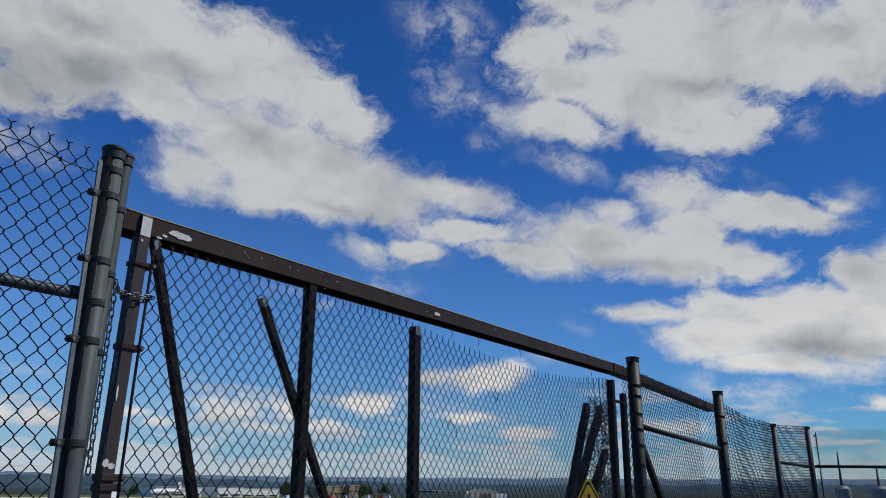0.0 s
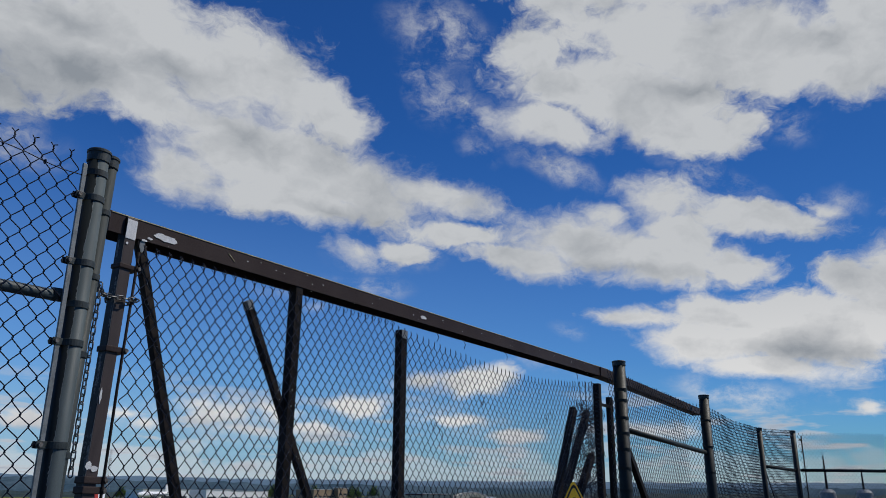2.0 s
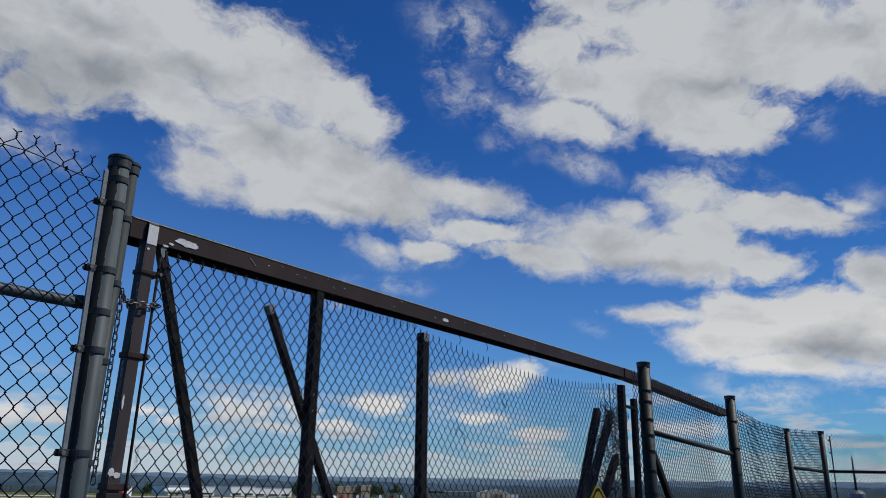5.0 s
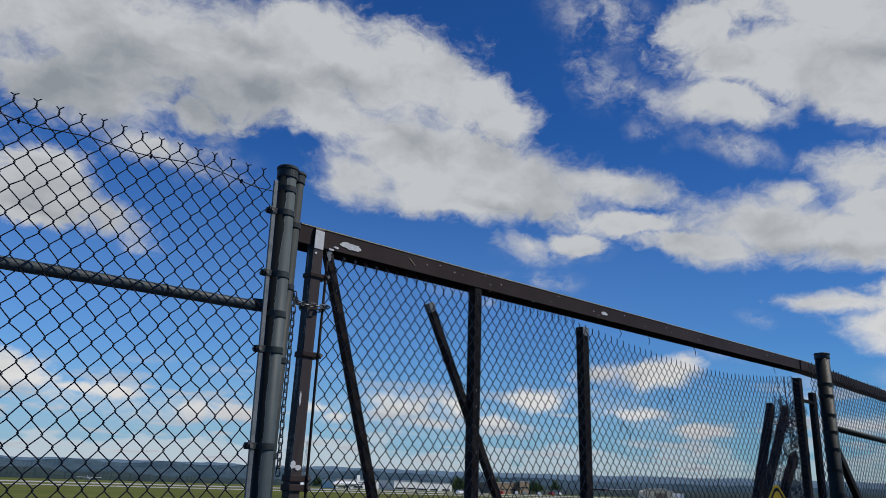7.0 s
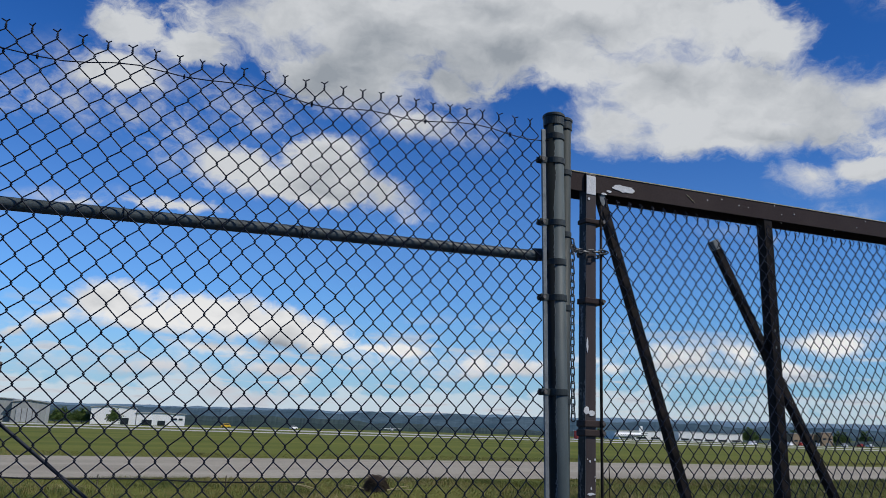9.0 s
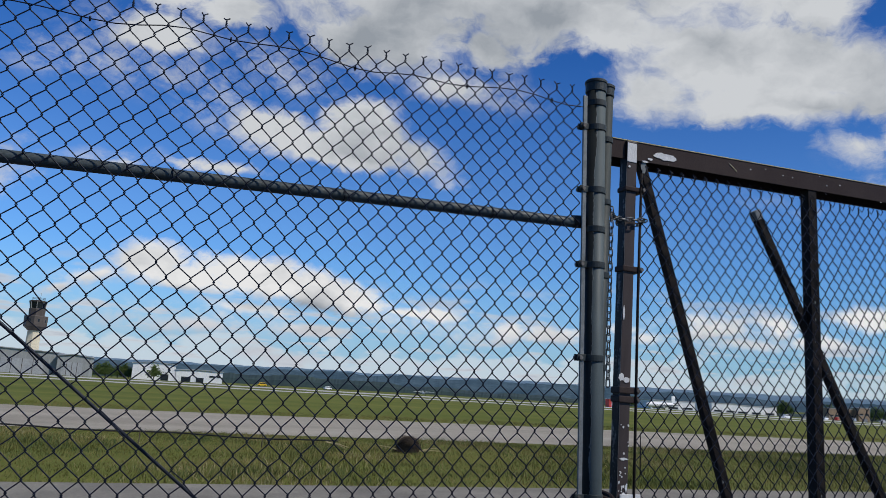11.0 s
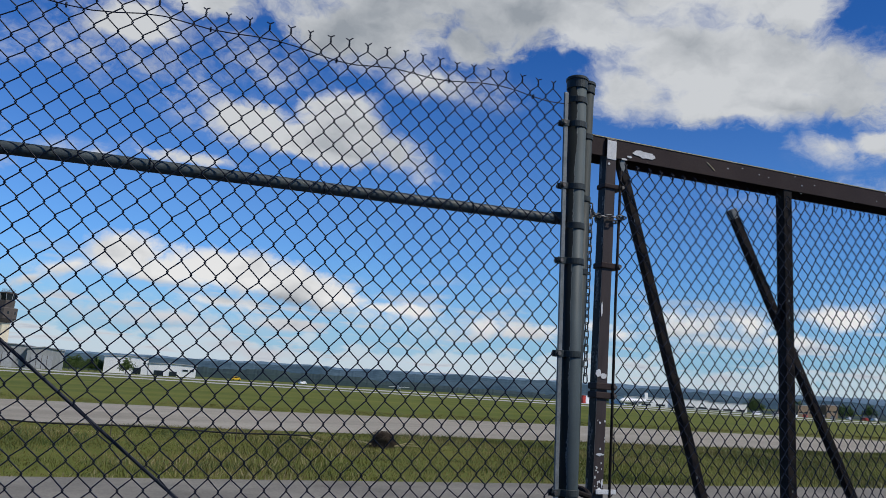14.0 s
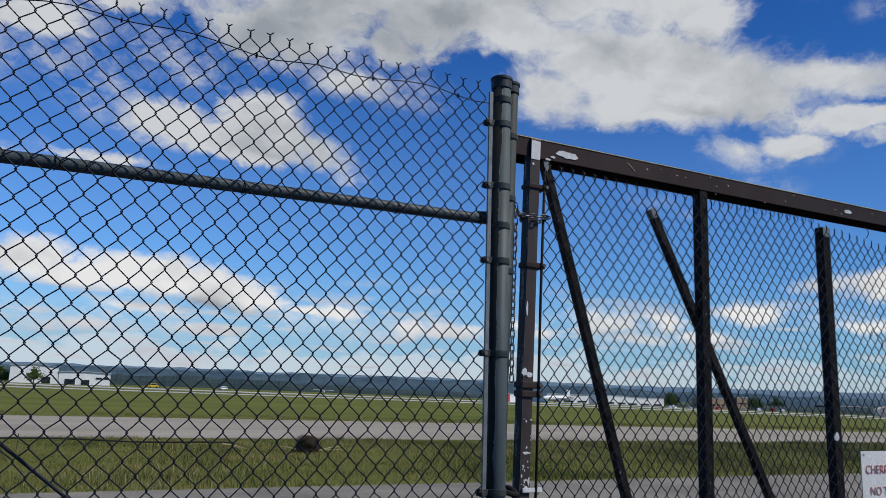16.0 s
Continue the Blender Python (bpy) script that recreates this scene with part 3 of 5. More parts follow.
def fabric(name, length, bottom, top, place, parent, label, sides=5, radius=0.0021, fineness=3, seed=1, tips=True, wander=0.0014, pitch=(DX, DZ)):
    """Woven chain link: upright zigzag wires that hook into their neighbours. place maps arrays (u, v, z) to (x, y, z);
    u runs along the fence, v is the depth of the weave. top: height of the last row."""
    rng = np.random.default_rng(seed)
    wide, tall = pitch
    count, rows = int(length / (wide / 2)), int((top - bottom) / (tall / 2))
    k, j = np.meshgrid(np.arange(count), np.arange(rows + 1), indexing="ij")
    right = ((j + k) % 2).astype(float)
    side = right * 2 - 1
    # the joints wander a little, the same for both wires of a joint
    wob_x, wob_z = rng.normal(0, wander, (count + 2, rows + 1)), rng.normal(0, wander, (count + 2, rows + 1))
    col = (k + right).astype(int)
    u = col * wide / 2 + wob_x[col, j]
    z = top - (rows - j) * tall / 2 + wob_z[col, j]
    shape = []
    if fineness == 3:
        for du, dv, dz in ((-0.0022, 1.0, -0.0062), (0.0026, 0.0, 0.0), (-0.0022, -1.0, 0.0062)):
            shape.append(np.stack([u + side * du, dv * 0.0024 * np.ones_like(u), z + dz], -1))
    else:
        for dv, dz in ((1.0, -0.005), (-1.0, 0.005)):
            shape.append(np.stack([u, dv * 0.002 * np.ones_like(u), z + dz], -1))
    pts = np.stack(shape, 2).reshape(count, -1, 3)
    if tips:
        end = pts[:, -1]
        lean = side[:, -1] * rng.uniform(0.6, 1.3, count)
        t1 = np.stack([u[:, -1] + side[:, -1] * 0.001, 0.002 * side[:, -1], end[:, 2] + 0.007], -1)
        t2 = np.stack([u[:, -1] - side[:, -1] * 0.0015, -0.002 * side[:, -1], end[:, 2] + 0.013], -1)
        t3 = np.stack([u[:, -1] - lean * 0.011, -0.004 * side[:, -1], end[:, 2] + 0.020 + rng.uniform(-0.003, 0.004, count)], -1)
        pts = np.concatenate([pts, t1[:, None], t2[:, None], t3[:, None]], 1)
    x, y, zz = place(pts[..., 0], pts[..., 1], pts[..., 2])
    pts = np.stack([x, y, zz], -1)
    ahead = np.gradient(pts, axis=1)
    ahead /= np.linalg.norm(ahead, axis=-1, keepdims=True) + 1e-9
    ref = np.array((0.0, 1.0, 0.0))
    one = np.cross(ahead, ref)
    one /= np.linalg.norm(one, axis=-1, keepdims=True) + 1e-9
    two = np.cross(ahead, one)
    angle = np.arange(sides) * 2 * np.pi / sides
    ring = pts[:, :, None] + radius * (one[:, :, None] * np.cos(angle)[:, None] + two[:, :, None] * np.sin(angle)[:, None])
    w, p = ring.shape[:2]
    index = np.arange(w * p * sides).reshape(w, p, sides)
    a, b = index[:, :-1], index[:, 1:]
    quads = np.stack([a, np.roll(a, -1, 2), np.roll(b, -1, 2), b], -1).reshape(-1, 4)
    me = bpy.data.meshes.new(name)
    me.vertices.add(w * p * sides)
    me.vertices.foreach_set("co", ring.reshape(-1).astype(np.float32))
    me.loops.add(quads.size)
    me.loops.foreach_set("vertex_index", quads.reshape(-1).astype(np.int32))
    me.polygons.add(len(quads))
    me.polygons.foreach_set("loop_start", np.arange(0, quads.size, 4, dtype=np.int32))
    me.polygons.foreach_set("use_smooth", np.ones(len(quads), dtype=bool))
    me.update(calc_edges=True)
    me.materials.append(M_WIRE)
    ob = part(name, me, M_WIRE, parent, label)
    ob["kind"] = "stuff"
    return ob


def round_post(parent, at, radius, height, mat, label="", cap_mat=None, name="post"):
    """A steel pipe post with a domed cap."""
    p = part(name, lathe([(radius, 0), (radius, height - 0.03)], 28, at), mat, parent, label, smooth=True)
    c = radius + 0.003
    part("cap", lathe([(c, height - 0.046), (c + 0.001, height - 0.044), (c + 0.001, height - 0.012), (c + 0.004, height - 0.010), (c + 0.004, height - 0.002), (c - 0.001, height + 0.003), (radius * 0.6, height + 0.006), (radius * 0.15, height + 0.007)], 28, at), cap_mat or M_BAND, p)
    return p


def band(parent, at, radius, z, tall, tab=None, mat=None, name="band", bolt=True):
    """A clamp ring round a post; tab: direction (x, y) of its bolted ears and their length."""
    r = radius + 0.0035
    b = part(name, lathe([(r - 0.001, 0), (r, 0.001), (r, tall - 0.001), (r - 0.001, tall)], 28, (at[0], at[1], z - tall / 2)), mat or M_BAND, parent)
    if tab:
        d = Vector((tab[0], tab[1], 0)).normalized()
        s = Vector((-d.y, d.x, 0))
        bm = bmesh.new()
        for k in (-1, 1):
            lo, hi = Vector((radius - 0.006, k * 0.0095 - 0.002, -tall / 2)), Vector((radius + tab[2], k * 0.0095 + 0.002, tall / 2))
            box(lo, hi, 0.0012, None, bm)
        bmesh.ops.transform(bm, matrix=Matrix.Translation((at[0], at[1], z)) @ Matrix((d, s, Vector((0, 0, 1)))).transposed().to_4x4(), verts=bm.verts)
        part("ear", bm, mat or M_BAND, b)
        if bolt:
            c = Vector((at[0], at[1], z)) + d * (radius + tab[2] * 0.72)
            part("bolt", tube([c - s * 0.022, c - s * 0.013, c - s * 0.0129, c + s * 0.013, c + s * 0.0131, c + s * 0.021], [0.008, 0.008, 0.0045, 0.0045, 0.008, 0.008], 8), M_BOLT, b)
    return b


# ---- ground ----
def fall(x, y):
    """The airfield drops away very gently from the fence."""
    r = math.hypot(x, y)
    return -0.0070 * max(0.0, min(r, 700.0) - 45.0)


def sheet(name, xs, ys, mat, lift, label):
    verts = [(x, y, fall(x, y) + lift) for y in ys for x in xs]
    n = len(xs)
    faces = [(r * n + c, r * n + c + 1, (r + 1) * n + c + 1, (r + 1) * n + c) for r in range(len(ys) - 1) for c in range(n - 1)]
    return tagged(new(name, mesh_from(name, verts, faces, mat, True)), label, name, kind="structure")


LONG = [-4800, -2500, -1200, -600, -300, -150, -80, -40, -20, 0, 20, 40, 60, 80, 110, 150, 220, 300, 400, 500, 650, 900, 1500, 2500, 4800]
sheet("ground", LONG, [-4800, -2000, -600, -200, -60, -20, 0, 10, 20, 32, 45, 60, 80, 100, 130, 170, 220, 300, 400, 500, 700, 1200, 2500, 4800], M_GRASS, 0.0, "mown green airfield grass reaching to the horizon")
sheet("road", LONG, [6.2, 7.5, 8.6, 9.75], M_ROAD, 0.012, "grey worn asphalt perimeter road behind the fence")
sheet("taxiway", LONG, [20.4, 24, 28, 32.2], M_ASPHALT, 0.012, "grey asphalt taxiway crossing the airfield")
sheet("runway", LONG, [150, 160, 172], M_CONCRETE, 0.03, "pale concrete runway strip across the airfield")
sheet("apron", LONG, [235, 270, 310], M_CONCRETE, 0.05, "pale concrete apron in front of the hangars")
# out of view; added dark to hold down bounce under the beam
sheet("pavement", LONG, [-60, -20, -8, 0, 3, 6.1], M_TAR, 0.012, "unseen dark asphalt by the gate, added to cut bounce light")


# ---- chain link fence beside the gate ----
def left_place(u, v, z):
    x = -0.070 - u
    pulled = np.clip(u - 1.24, 0, None)  # beyond the middle the mesh is stretched and drawn up a little
    return x - 0.041 * pulled + 0.020 * (2.6 - z), -0.004 + v, z + 0.027 * x + 0.036 * pulled


fence = thing("chain_link_fence", "black chain link fence with grey-green peeling steel posts", "fence", group="perimeter fence")
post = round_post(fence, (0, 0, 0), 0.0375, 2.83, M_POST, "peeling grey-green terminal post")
for z in (2.635, 2.385, 2.095, 1.748, 1.255, 0.75, 0.3):
    band(post, (0, 0), 0.0375, z, 0.024, (-1, -0.10, 0.040))
for z in (2.735, 2.232):
    band(post, (0, 0), 0.0375, z, 0.024)
second = round_post(fence, (0.044, 0.050, 0), 0.030, 2.845, M_POST_SLIM, "slimmer peeling post behind the first", name="second_post")
for z in (2.615, 2.36, 2.07, 1.72):
    band(second, (0.044, 0.050), 0.030, z, 0.022)
post.location, post.rotation_euler = (0.0335, 0, 0), (0, -0.0115, 0)  # its foot stands a little nearer the gate
second.rotation_euler = (0, 0.0120, 0)  # it leans a little away from the first
fabric("fabric", 3.4, 0.06, 2.771, left_place, fence, "black vinyl chain link mesh with twisted tips", seed=3)
bar = part("tension_bar", box((-0.062, -0.014, 0.06), (-0.046, -0.004, 2.76), 0.001), M_GALV, fence, "pale flat steel tension bar")
bar.location, bar.rotation_euler = post.location, post.rotation_euler
rail = [(-0.028, 0.022, 2.259), (-0.12, 0.024, 2.256), (-0.8, 0.026, 2.239), (-1.6, 0.026, 2.214), (-2.4, 0.026, 2.188), (-3.4, 0.026, 2.158)]
rails = part("rail", tube(rail, 0.0205, 16), M_RAIL, fence, "grey-green middle rail", smooth=True)
part("rail_end", tube([(-0.030, 0.018, 2.263), (-0.075, 0.022, 2.260), (-0.0751, 0.022, 2.260)], [0.0245, 0.0245, 0.021], 16), M_BAND, rails, "", smooth=True)
part("truss_rod", tube([(-0.03, 0.016, 0.17), (-1.0, 0.018, 0.965), (-1.40, 0.018, 1.290), (-1.88, 0.018, 1.682), (-2.50, 0.018, 2.175)], 0.0052, 8), M_WIRE, fence, "thin dark diagonal truss rod", smooth=True)
wire = [(-0.03, -0.016, 2.716)] + [(-0.06 - 0.07 * i, -0.010 + 0.003 * math.sin(i * 1.7), 2.712 + 0.020 * (-0.07 * i) + 0.011 * math.sin(i * 0.42) - 0.008 * math.sin(i * 1.1)) for i in range(48)]
top_wire = part("top_wire", tube(wire, 0.0019, 6), M_WIRE, fence, "thin wavy tension wire near the top", smooth=True)
for i in (2, 7, 13, 19, 25, 31, 37):
    c = Vector(wire[i + 1])
    part("hog_ring", tube([c + Vector((0, 0.007 * math.cos(a), 0.007 * math.sin(a))) for a in (k * math.pi / 4 for k in range(8))], 0.0028, 5, closed=True), M_WIRE, top_wire)
for x in (-0.42, -0.97, -1.52, -2.07):
    z = 2.259 + 0.0275 * x
    loop = [(x + 0.004 * math.sin(a / 2), 0.024 + 0.0235 * math.cos(a), z + 0.0235 * math.sin(a)) for a in (k * math.pi / 6 for k in range(12))]
    part("tie_wire", tube(loop, 0.0018, 5, closed=True), M_WIRE, rails)
round_post(fence, (-3.1, 0.03, 0), 0.030, 2.72, M_POST, name="line_post")

# ---- sliding gate ----
gate = thing("sliding_gate", "dark brown steel sliding gate with loose chain link mesh", "gate")
GY = 0.20


def beam_z(x):
    return 2.637 + 0.0165 * x


def channel(a, b, wide, deep, wall):
    """A steel channel from a to b, open below: front web, top flange and back web in one mesh (y of a and b is the front face)."""
    bm = square_bar(a, b, wide, wall, 0.0015)
    up = Vector((0, 0, wide / 2 - wall / 2))
    for at, w, d, y in ((up, wall, deep - 2 * wall, wall), (Vector((0, 0, 0)), wide, wall, deep - wall)):
        piece = square_bar(Vector(a) + at + Vector((0, y, 0)), Vector(b) + at + Vector((0, y, 0)), w, d, 0.0)
        me = bpy.data.meshes.new("piece")
        piece.to_mesh(me)
        piece.free()
        bm.from_mesh(me)
        bpy.data.meshes.remove(me)
    return bm


beam = part("beam", channel((0.205, GY, beam_z(0.2) + 0.017), (5.62, GY, beam_z(5.62) + 0.017), 0.088, 0.118, 0.006), M_BROWN, gate, "dark brown channel beam with chipped paint")
# a thin pale yellow strip along the beam's upper front edge
part("beam_lip", square_bar((0.21, GY - 0.003, beam_z(0.2) + 0.057), (5.6, GY - 0.003, beam_z(5.6) + 0.0585), 0.004, 0.01, 0.001), M_YELLOWING, beam, "thin pale yellowish upper edge")


def flake(name, parent, cx, cz, y, wide, high, mat, seed, label):
    """A ragged patch of missing paint on a face."""
    r = random.Random(seed)
    bm = bmesh.new()
    rim = [(cx + wide * math.cos(a) * r.uniform(0.75, 1.1), cz + high * math.sin(a) * r.uniform(0.7, 1.1)) for a in (k * 2 * math.pi / 22 for k in range(22))]
    f = bm.faces.new([bm.verts.new((x, y, z)) for x, z in rim])
    out = bmesh.ops.extrude_face_region(bm, geom=[f])
    bmesh.ops.translate(bm, verts=[v for v in out["geom"] if isinstance(v, bmesh.types.BMVert)], vec=(0, -0.0012, 0))
    bmesh.ops.recalc_face_normals(bm, faces=bm.faces)
    return part(name, bm, mat, parent, label)


flake("bare_patch", beam, 0.482, 2.655, GY - 0.0015, 0.064, 0.017, M_BARE, 4, "ragged white patch of bare primer")
flake("bare_patch", beam, 0.375, 2.617, GY - 0.0015, 0.016, 0.005, M_BARE, 8, "small white chip")
flake("bare_patch", beam, 2.452, 2.688, GY - 0.0015, 0.036, 0.012, M_BARE, 12, "worn pale patch on the beam")
for i in range(26):
    r = random.Random(i)
    x = 0.7 + 4.6 * r.random() ** 1.3
    flake("chip", beam, x, beam_z(x) + r.uniform(-0.045, 0.05), GY - 0.0012, r.uniform(0.002, 0.006), r.uniform(0.0015, 0.003), M_BARE, i, "")
part("scratch", tube([(0.83, GY - 0.001, 2.682), (0.85, GY - 0.001, 2.668), (0.872, GY - 0.001, 2.651)], 0.002, 5), M_YELLOWING, beam)

stile = part("stile", square_bar((0.308, GY - 0.012, 2.700), (0.308, GY - 0.012, 0.08), 0.052, 0.052, 0.005), M_STILE, gate, "dark brown square gate stile, flaking paint, shaded side coloured black")
part("bare_face", box((0.284, GY - 0.0145, 2.606), (0.331, GY - 0.0122, 2.690), 0.001), M_BARE, stile, "white primer where the paint has peeled")
for i, (x, z, w, h) in enumerate(((0.296, 2.585, 0.006, 0.006), (0.287, 1.700, 0.014, 0.016), (0.312, 1.690, 0.016, 0.012), (0.290, 1.96, 0.005, 0.03), (0.31, 1.38, 0.02, 0.005), (0.324, 1.27, 0.006, 0.012), (0.312, 1.245, 0.008, 0.008))):
    flake("chip", stile, x, z, GY - 0.0135, w, h, M_BARE, 40 + i, "")
stile.location, stile.rotation_euler = (-0.053, 0, 0), (0, 0.0178, 0)  # the stile leans towards the post at its foot
rough = random.Random(88)
for i in range(22):  # flecks of bare metal low on the stile
    flake("chip", stile, rough.uniform(0.287, 0.331), 1.255 + 0.26 * rough.random() ** 1.6, GY - 0.0132, rough.uniform(0.0015, 0.004), rough.uniform(0.002, 0.007), M_BARE, 90 + i, "")
for z, tall in ((2.488, 0.020), (2.145, 0.024), (1.648, 0.026), (1.612, 0.026), (0.8, 0.024)):
    clamp = part("clamp", box((0.276, GY - 0.019, z - tall / 2), (0.372, GY + 0.044, z + tall / 2), 0.004), M_BROWN, stile, "brown clamp band")
    part("bolt", tube([(0.362, GY - 0.030, z), (0.362, GY - 0.020, z), (0.362, GY - 0.0199, z), (0.362, GY + 0.05, z)], [0.008, 0.008, 0.0045, 0.0045], 8), M_BOLT, clamp)
rod = part("tension_rod", tube([(0.352, GY - 0.020, 2.56), (0.349, GY - 0.020, 2.0), (0.353, GY - 0.020, 1.4), (0.350, GY - 0.020, 0.1)], 0.0058, 8), M_BLACK, gate, "thin dark tension rod", smooth=True)
rod.location, rod.rotation_euler = (-0.046, 0, 0), (0, 0.0155, 0)
part("brace", square_bar((0.352, GY + 0.004, 2.66), (1.015, GY + 0.004, 0.62), 0.037, 0.034, 0.003), M_BLACK, gate, "blackened diagonal brace")
flake("bare_patch", gate, 0.372, 2.600, GY + 0.0035, 0.013, 0.045, M_GALV, 71, "bare steel at the head of the brace")
flake("bare_patch", beam, 0.402, 2.632, GY - 0.0015, 0.014, 0.006, M_BARE, 73, "small white chip")
part("loose_brace", square_bar((1.014, GY + 0.03, 2.495), (2.055, GY + 0.03, 0.66), 0.036, 0.034, 0.003), M_BLACK, gate, "leaning broken diagonal brace")
part("upright", square_bar((1.325, GY + 0.004, beam_z(1.3) - 0.02), (1.325, GY + 0.004, 0.08), 0.052, 0.05, 0.004), M_BLACK, gate, "blackened steel upright")
part("loose_upright", square_bar((2.258, GY + 0.004, 2.572), (2.280, GY + 0.004, 0.08), 0.060, 0.05, 0.004), M_BLACK, gate, "blackened steel upright that stops short")
flake("bare_patch", gate, 2.252, 1.450, GY + 0.0028, 0.022, 0.026, M_BARE, 75, "scrap of pale paint on the short upright")
for i in range(40):  # nicks down to pale metal along the blackened bars
    f = rough.random()
    side = i % 4
    x, z = ((0.365 + 0.63 * f, 2.60 - 1.93 * f), (1.03 + 0.98 * f, 2.46 - 1.73 * f), (1.325, 2.5 - 1.6 * f), (2.262 + 0.01 * f, 2.5 - 1.6 * f))[side]
    flake("chip", gate, x + rough.uniform(-0.014, 0.014), z, GY + (0.0028, 0.0288, 0.0028, 0.0028)[side], rough.uniform(0.001, 0.003), rough.uniform(0.002, 0.008), M_GALV, 140 + i, "")
part("brace_end", square_bar((1.013, GY + 0.028, 2.497), (1.034, GY + 0.028, 2.458), 0.038, 0.037, 0.002), M_GALV, gate, "pale bare end of the broken brace")
part("worn_end", box((2.229, GY + 0.0012, 2.520), (2.287, GY + 0.0038, 2.571), 0.001), M_GALV, gate, "bare pale end of the upright")
part("end_upright", square_bar((5.43, GY + 0.02, 2.63), (5.40, GY + 0.02, 0.08), 0.065, 0.06, 0.004), M_BLACK, gate, "dark end upright of the gate")
part("bottom_rail", square_bar((0.28, GY, 0.10), (5.6, GY, 0.10), 0.08, 0.06, 0.005), M_BROWN, gate, "brown bottom rail")


def gate_place(u, v, z):
    x = 0.3404 + u
    # the mesh hangs from the beam, then droops where its ties are gone
    drop = np.interp(x, [0.4, 1.0, 2.0, 2.4, 2.65, 3.0, 3.4, 4.0, 4.5, 5.2], [0.004, -0.013, 0.012, -0.025, -0.054, -0.074, -0.093, -0.083, -0.043, 0.03])
    y = GY - 0.022 + v + 0.012 * np.sin(x * 3.1 + z) + np.clip(x - 2.2, 0, 1) * 0.02 * np.sin(x * 2.0 + z * 1.5)
    high = np.clip((z - 1.2) / 1.3, 0, 1)
    bunch = np.clip((x - 4.6) / 0.8, 0, 1) ** 2
    return x + 0.010 * np.sin(z * 4 + x) - bunch * 0.16 * (1 - 0.5 * high), y + bunch * 0.06 * np.sin(x * 40), z + drop * high


fabric("fabric", 5.02, 0.13, 2.553, gate_place, gate, "black chain link mesh drooping from the beam", seed=5, radius=0.0022, pitch=(0.0619, 0.082))
for i in range(28):
    x = 0.4333 + 0.0619 * i
    z = 2.556 + 0.004 * x
    loop = [(x, GY - 0.022 + 0.0, z - 0.004), (x + 0.004, GY - 0.03, z + 0.018), (x + 0.002, GY - 0.012, z + 0.036), (x - 0.003, GY - 0.004, z + 0.020)]
    part("tie_hook", tube(loop, 0.0022, 5, closed=True), M_WIRE, gate)
for i, x in enumerate((2.62, 2.95, 3.55, 4.85)):
    z = beam_z(x) - 0.06
    part("loose_tie", tube([(x, GY + 0.01, z + 0.004), (x + 0.01, GY - 0.004, z - 0.03), (x - 0.008 + 0.01 * i, GY, z - 0.06)], 0.0022, 5), M_WIRE, gate)
latch = part("latch", box((0.262, GY - 0.022, 1.222), (0.357, GY - 0.016, 1.240), 0.002), M_BARE, gate, "pale worn latch strap")
part("latch_loop", tube([(0.02 + 0.06 * math.cos(a) + 0.12, GY - 0.05 + 0.06 * math.sin(a), 1.235 + 0.01 * math.sin(2 * a)) for a in (k * math.pi / 8 for k in range(16))], 0.011, 8, closed=True), M_BLACK, latch)


# ---- chain and its links ----
def link_mesh():
    pts = [(0.0085 * math.cos(a) + (0), 0, 0.0085 * math.sin(a) + (0.010 if math.sin(a) >= 0 else -0.010)) for a in (k * 2 * math.pi / 14 for k in range(14))]
    bm = tube(pts, 0.0030, 6, closed=True)
    me = bpy.data.meshes.new("link")
    bm.to_mesh(me)
    bm.free()
    me.materials.append(M_CHAIN)
    me.polygons.foreach_set("use_smooth", [True] * len(me.polygons))
    return me


LINK = link_mesh()
chain = thing("chain", "dull steel chain hanging between post and gate stile", "chain")


def run_of_links(points):
    """Links, turned by quarter turns, along a line of points."""
    pts = [Vector(p) for p in points]
    lengths = [0.0]
    for a, b in zip(pts, pts[1:]):
        lengths.append(lengths[-1] + (b - a).length)
    pitch, s, i = 0.0285, 0.0, 0
    while s < lengths[-1]:
        n = max(k for k in range(len(pts) - 1) if lengths[k] <= s)
        f = (s - lengths[n]) / (lengths[n + 1] - lengths[n])
        here, ahead = pts[n].lerp(pts[n + 1], f), (pts[n + 1] - pts[n]).normalized()
        ob = new("link", LINK)
        ob.parent = chain
        ob.matrix_basis = Matrix.Translation(here) @ ahead.to_track_quat("Z", "Y").to_matrix().to_4x4() @ pose(0, 0, 0, 0, 0, 90 * (i % 2) + 20)
        s, i = s + pitch, i + 1


run_of_links([(0.150, 0.105, 2.350), (0.149, 0.103, 2.285), (0.148, 0.102, 2.10), (0.143, 0.098, 1.9), (0.147, 0.102, 1.64)])
run_of_links([(0.10, 0.10, 2.350), (0.17, 0.13, 2.333), (0.24, 0.168, 2.340), (0.31, 0.168, 2.345), (0.36, 0.170, 2.350), (0.375, 0.24, 2.345), (0.30, 0.27, 2.345), (0.14, 0.12, 2.365)])


# ---- fence beyond the gate ----
far_fence = thing("chain_link_fence", "dark chain link fence panels with stout weathered posts", "fence", group="perimeter fence")
p_two = round_post(far_fence, (5.46, 0.03, 0), 0.058, 2.83, M_DARKPOST, "stout dark green post with many clamps")
for z in (2.56, 2.46, 2.30, 2.16, 2.02, 1.85, 1.66, 1.4, 1.0):
    band(p_two, (5.46, 0.03), 0.058, z, 0.028, mat=M_DARKPOST)
p_three = round_post(far_fence, (8.42, 0.047, 0), 0.060, 2.835, M_DARKPOST, "stout dark weathered post")
